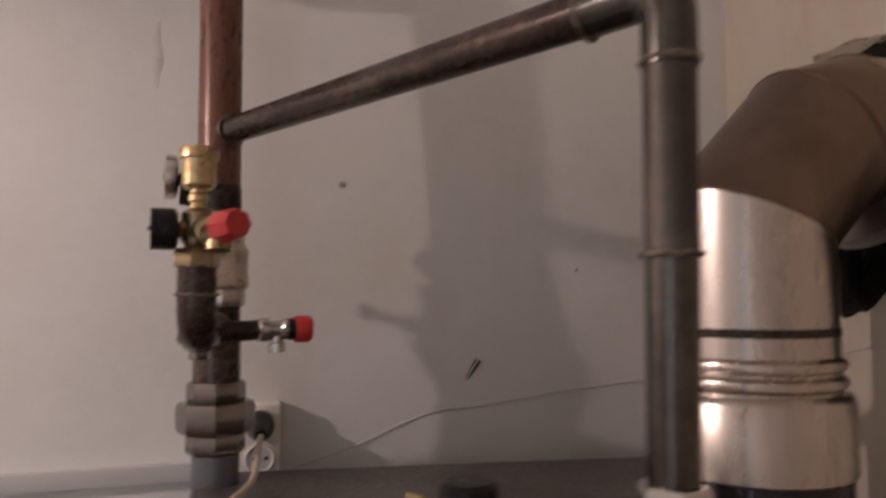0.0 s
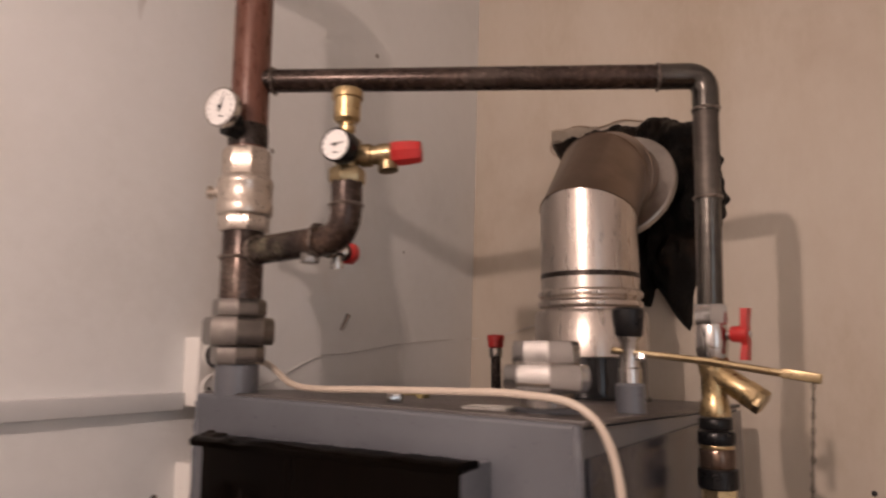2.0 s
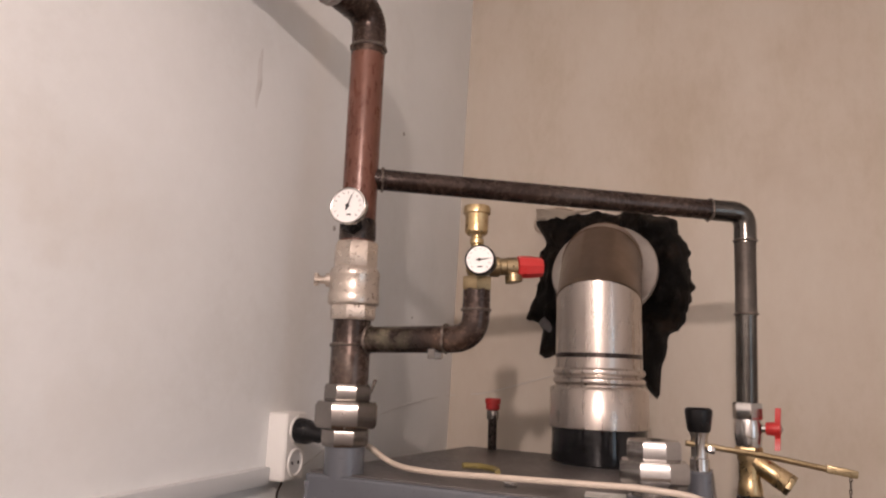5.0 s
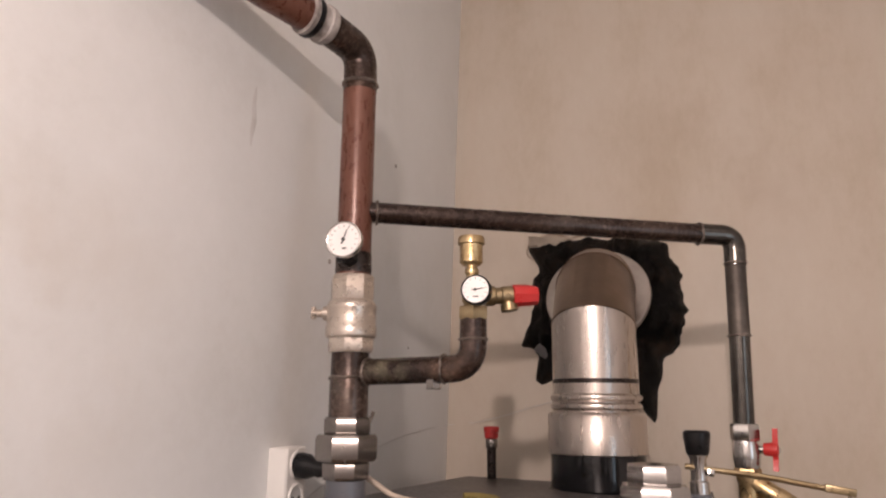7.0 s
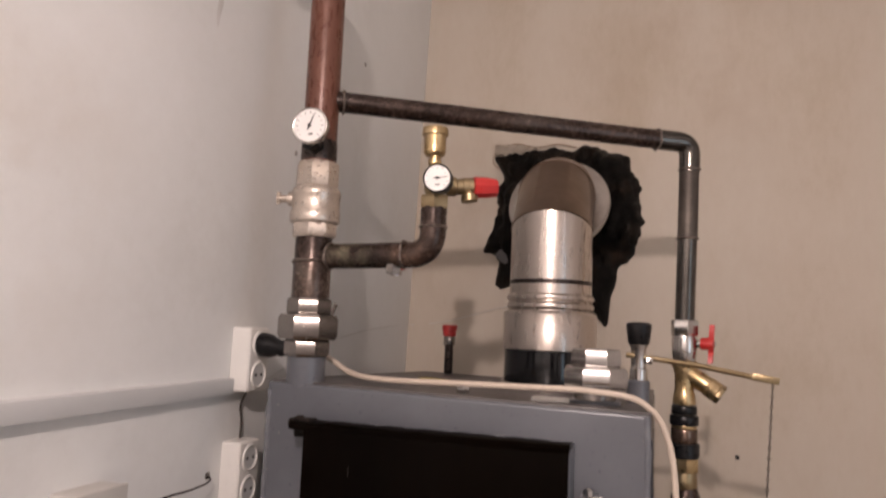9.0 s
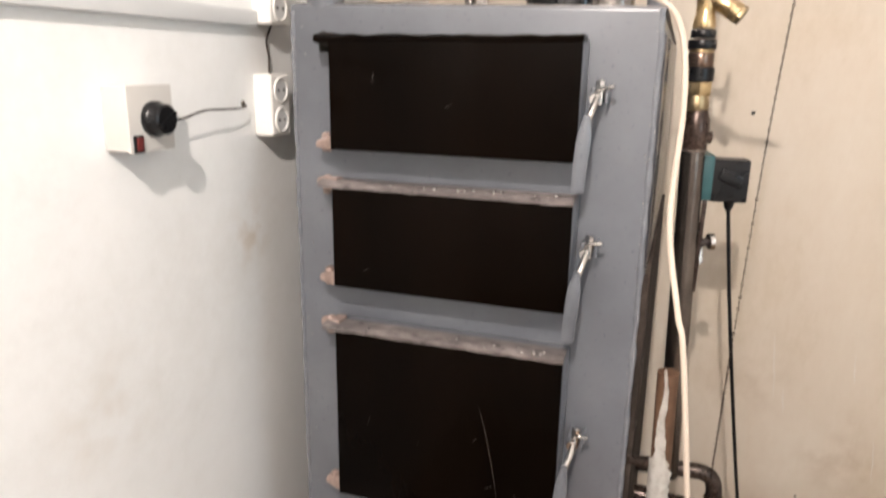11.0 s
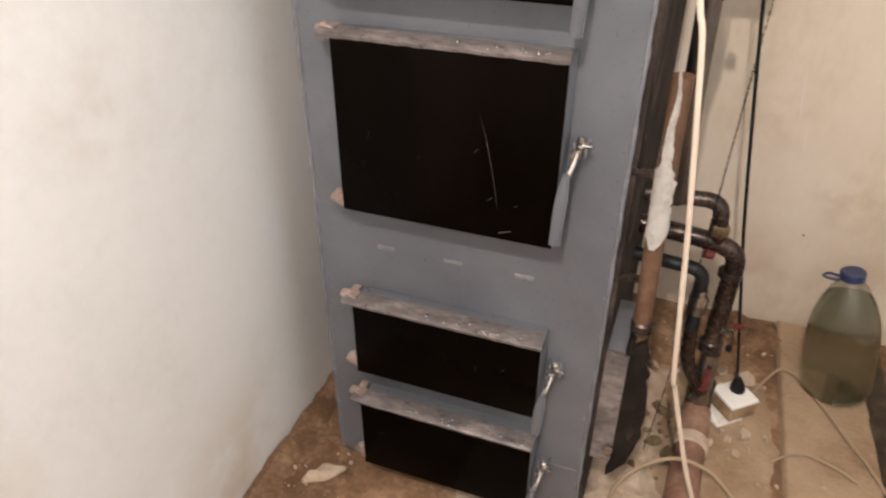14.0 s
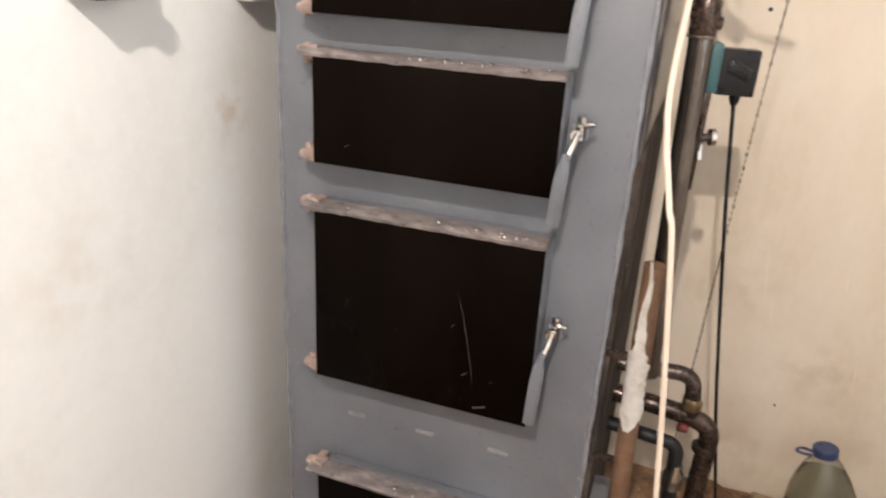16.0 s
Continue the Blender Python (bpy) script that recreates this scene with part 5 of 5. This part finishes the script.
double_socket(1.532, "white surface-mounted double socket holding a black plug")
double_socket(1.349, "white surface-mounted empty double socket")
bp = thing("power_plug", (0.06, -0.816, 1.557), "black rubber plug pushed into the upper socket", "plug")
part("plug_body", lathe(B(), (wx(1.55) + 0.036, -0.816, 1.557), (1, 0, -0.12), [(0.019, 0), (0.020, 0.004), (0.019, 0.020), (0.013, 0.034), (0.014, 0.040), (0.008, 0.056)], 18), BLACKP, bp)
bm = B()
cab = smooth_line([(0.095, -0.816, 1.550), (0.150, -0.820, 1.545), (0.205, -0.828, 1.520), (0.275, -0.852, 1.516), (0.38, -0.868, 1.519), (0.49, -0.874, 1.521), (0.575, -0.874, 1.521), (0.640, -0.870, 1.510), (0.673, -0.872, 1.465), (0.684, -0.880, 1.37), (0.681, -0.895, 1.217), (0.704, -0.914, 1.09), (0.716, -0.922, 1.04), (0.742, -0.932, 0.83), (0.752, -0.930, 0.74), (0.776, -0.925, 0.50), (0.784, -0.905, 0.453), (0.805, -0.9, 0.37), (0.839, -0.885, 0.242), (0.873, -0.868, 0.131), (0.903, -0.857, 0.050), (0.930, -0.842, 0.024), (0.960, -0.829, 0.019), (1.007, -0.806, 0.022), (1.065, -0.776, 0.026), (1.125, -0.746, 0.027), (1.168, -0.711, 0.027), (1.192, -0.674, 0.027)], 8)
tube(bm, cab, [0.0043 if i < len(cab) * 0.72 else 0.0037 for i in range(len(cab))], 10)
part("cable", bm, CABLE, bp, "cream flexible cable hanging over the boiler's edge")

bm = B()
tube(bm, smooth_line([(0.88, -1.01, 0.06), (0.96, -0.97, 0.02), (1.007, -0.886, 0.017), (0.999, -0.816, 0.017), (0.977, -0.744, 0.017), (0.93, -0.695, 0.035), (0.873, -0.708, 0.078), (0.822, -0.716, 0.082), (0.764, -0.738, 0.055), (0.722, -0.787, 0.034), (0.714, -0.855, 0.034), (0.74, -0.908, 0.040), (0.801, -0.962, 0.055), (0.86, -1.0, 0.079)], 8), 0.0046, 8)
solo("loose_cable", bm, OLDCABLE, "cream cable coiled over the floor pipe", "cable")
bm = B()
tube(bm, smooth_line([(0.990, -0.395, 0.020), (1.032, -0.31, 0.025), (1.07, -0.262, 0.036), (1.115, -0.262, 0.022), (1.155, -0.325, 0.02), (1.20, -0.42, 0.022), (1.235, -0.487, 0.022), (1.275, -0.57, 0.02), (1.285, -0.63, 0.02), (1.25, -0.70, 0.022), (1.18, -0.755, 0.022), (1.10, -0.80, 0.02), (1.03, -0.84, 0.01)], 8), 0.0034, 8)
solo("thin_cable", bm, OLDCABLE, "thin cream cable looping over the floor from the power box", "cable")
bm = B()
tube(bm, smooth_line([(1.045, -0.58, 0.014), (1.085, -0.55, 0.022), (1.126, -0.537, 0.022), (1.188, -0.556, 0.021), (1.225, -0.585, 0.021)], 8), 0.003, 8)
solo("thin_cable", bm, OLDCABLE, "short bent piece of thin cable on the floor", "cable")

pb = thing("power_box", (0.955, -0.428, 0.0), "white-topped power box standing on a board on the floor", "power box")
turn = Euler((0, 0, radians(40))).to_matrix()
part("box_body", box(B(), (0.916, -0.467, 0.012), (0.994, -0.389, 0.052), 0.003, turn), WOOD, pb, "stained brown sides")
part("box_top", box(B(), (0.914, -0.469, 0.052), (0.996, -0.387, 0.062), 0.004, turn), WHITEP, pb)
part("foot_board", box(B(), (0.892, -0.489, 0.0), (0.968, -0.413, 0.013), 0.002, turn), PAPER, pb)
ad = thing("wall_adapter", (0.772, -0.52, 1.23), "black plug-in adapter with a hanging black lead", "power adapter")
part("adapter_body", box(B(), (0.739, -0.552, 1.188), (0.804, -0.506, 1.265), 0.005, Euler((0, 0, 0.12)).to_matrix(), 3), BLACKP, ad)
part("adapter_ridge", box(B(), (0.755, -0.558, 1.222), (0.795, -0.551, 1.242), 0.003, Euler((0, 0.4, 0.12)).to_matrix()), BLACKP, ad)
part("strain_relief", lathe(B(), (0.778, -0.530, 1.192), (0, 0, -1), [(0.010, 0), (0.009, 0.012), (0.005, 0.022)], 12), BLACKP, ad)
bm = B()
tube(bm, smooth_line([(0.778, -0.530, 1.175), (0.800, -0.517, 1.0), (0.829, -0.499, 0.80), (0.868, -0.472, 0.55), (0.910, -0.444, 0.32), (0.947, -0.418, 0.122), (0.957, -0.413, 0.095)], 8), 0.0036, 8)
part("lead", bm, BLACKP, ad)
part("lead_plug", lathe(B(), (0.959, -0.413, 0.061), (-0.15, 0.0, 1), [(0.019, 0), (0.019, 0.010), (0.013, 0.026), (0.007, 0.040)], 10), BLACKP, ad)
ts = thing("teal_socket", (0.735, -0.53, 1.23), "teal extension socket tied to the return pipe", "socket")
part("housing", box(B(), (0.722, -0.560, 1.190), (0.742, -0.492, 1.272), 0.004, Euler((0, 0, 0.12)).to_matrix()), TEAL, ts)

solo("cable_trunking", box(B(), (wx(1.49) - 0.002, RY + 0.002, 1.476), (wx(1.49) + 0.013, -0.847, 1.502), 0.003), TRUNK, "narrow grey-white plastic cable trunking along the wall", "trunking", kind="structure")
bm = B()
tube(bm, smooth_line([(wx(1.48) + 0.012, -0.806, 1.480), (wx(1.45) + 0.006, -0.812, 1.455), (wx(1.43) + 0.006, -0.806, 1.430), (wx(1.41) + 0.01, -0.812, 1.402)], 6), 0.0018, 8)
solo("link_wire", bm, DARKP, "short wire between the two sockets", "wire")
bm = B()
tube(bm, smooth_line([(wx(1.48) + 0.004, -0.775, 1.480), (wx(1.51) + 0.003, -0.68, 1.508), (wx(1.55) + 0.002, -0.563, 1.552), (wx(1.56) + 0.002, -0.457, 1.562), (wx(1.58) + 0.003, -0.314, 1.580), (wx(1.6) + 0.002, -0.148, 1.592), (wx(1.6) + 0.006, -0.008, 1.598), (0.103, -0.004, 1.610), (0.255, -0.004, 1.653), (0.33, -0.004, 1.672)], 8), 0.0010, 6)
solo("thin_wire", bm, SMEAR, "thin loose wire running along both walls", "wire")

th = thing("control_box", (0.01, -1.14, 1.307), "white wall-mounted control box with black knob and red switch", "control box")
x = wx(1.35) - 0.001
part("housing", box(B(), (x, -1.181, 1.307), (0.028, -1.101, 1.389), 0.003, segs=3), OLDWHITE, th)
part("front_cover", box(B(), (0.0275, -1.1825, 1.3055), (0.0325, -1.0995, 1.3905), 0.002, segs=3), OLDWHITE, th)
knob = part("knob", lathe(B(), (0.032, -1.138, 1.347), (1, 0, 0), [(0.0225, 0), (0.0230, 0.002), (0.0230, 0.008), (0.0205, 0.011), (0.0195, 0.022), (0.017, 0.024)], 30), BLACKP, th, "black round knob")
part("knob_grip", box(B(), (0.0555, -1.155, 1.3445), (0.0585, -1.121, 1.3495), 0.001, Euler((0.5, 0, 0)).to_matrix()), BLACKP, knob)
part("switch", box(B(), (0.032, -1.177, 1.306), (0.0355, -1.161, 1.328), 0.001), BLACKP, th, "black switch frame")
part("rocker", box(B(), (0.0352, -1.1745, 1.309), (0.0375, -1.1635, 1.325), 0.001, Euler((0, 0.08, 0)).to_matrix()), DULLRED, th, "red rocker")
part("cable_gland", lathe(B(), (0.010, -1.102, 1.341), (0, 1, 0), [(0.005, 0), (0.005, 0.004), (0.0025, 0.006)], 12), OLDWHITE, th)
bm = B()
tube(bm, smooth_line([(0.010, -1.098, 1.341), (0.014, -1.06, 1.341), (0.016, -1.01, 1.350), (0.016, -0.96, 1.349), (0.010, -0.91, 1.348), (0.002, -0.884, 1.350), (wx(1.35) - 0.002, -0.878, 1.353)], 6), 0.0016, 8)
part("lead", bm, DARKP, th, "thin dark lead")
part("wall_grommet", lathe(B(), (wx(1.35) - 0.001, -0.878, 1.353), (1, 0, 0), [(0.006, 0), (0.006, 0.002), (0.003, 0.004)], 12), IRON, th)


# ---- bottles ----
def bottle(base, tilt, r, height, water, cap, label, liquid):
    ob = thing("water_bottle", base, label, "bottle")
    m = Matrix.Translation(base) @ tilt.to_matrix().to_4x4()
    prof = [(0.80, 0.0), (0.95, 0.02), (1.0, 0.06), (1.0, 0.17), (0.985, 0.19), (1.0, 0.21), (1.0, 0.40), (0.985, 0.42), (1.0, 0.44), (0.99, 0.50), (0.94, 0.59), (0.85, 0.68), (0.70, 0.78), (0.50, 0.87), (0.34, 0.92), (0.28, 0.935), (0.28, 0.96)]

    def turned(p, seg=40):
        bm = B()
        lathe(bm, (0, 0, 0), up, p, seg)
        bm.transform(m)
        return bm

    part("shell", turned([(a * r, h * height) for a, h in prof]), PET if liquid is WATER else liquid, ob)
    inside = [(a * r - 0.004, max(0.004, h * height)) for a, h in prof if h <= water]
    part("water", turned(inside + [(inside[-1][0], water * height)]), liquid, ob)
    part("cap", turned([(0.30 * r, 0.945 * height), (0.34 * r, 0.95 * height), (0.34 * r, 1.0 * height), (0.30 * r, 1.008 * height)], 20), cap, ob)
    bm = B()
    tube(bm, smooth_line([(-0.028, 0, 0.93 * height), (-0.05, -0.006, 0.95 * height), (-0.062, -0.004, 0.965 * height), (-0.05, 0.006, 0.97 * height), (-0.026, 0.004, 0.955 * height)], 5), 0.0035, 6)
    bm.transform(m)
    part("carry_handle", bm, cap, ob)
    return ob


bottle((1.203, -0.262, 0.014), Euler((radians(-2), radians(-8.5), 0)), 0.084, 0.352, 0.78, BLUE, "large clear plastic bottle of murky water with a blue cap", WATER)
bottle((1.505, -0.12, 0.02), Euler((0, radians(-4), 0)), 0.085, 0.26, 0.5, YELLOW, "squat yellow plastic bottle among the rubble", OIL)
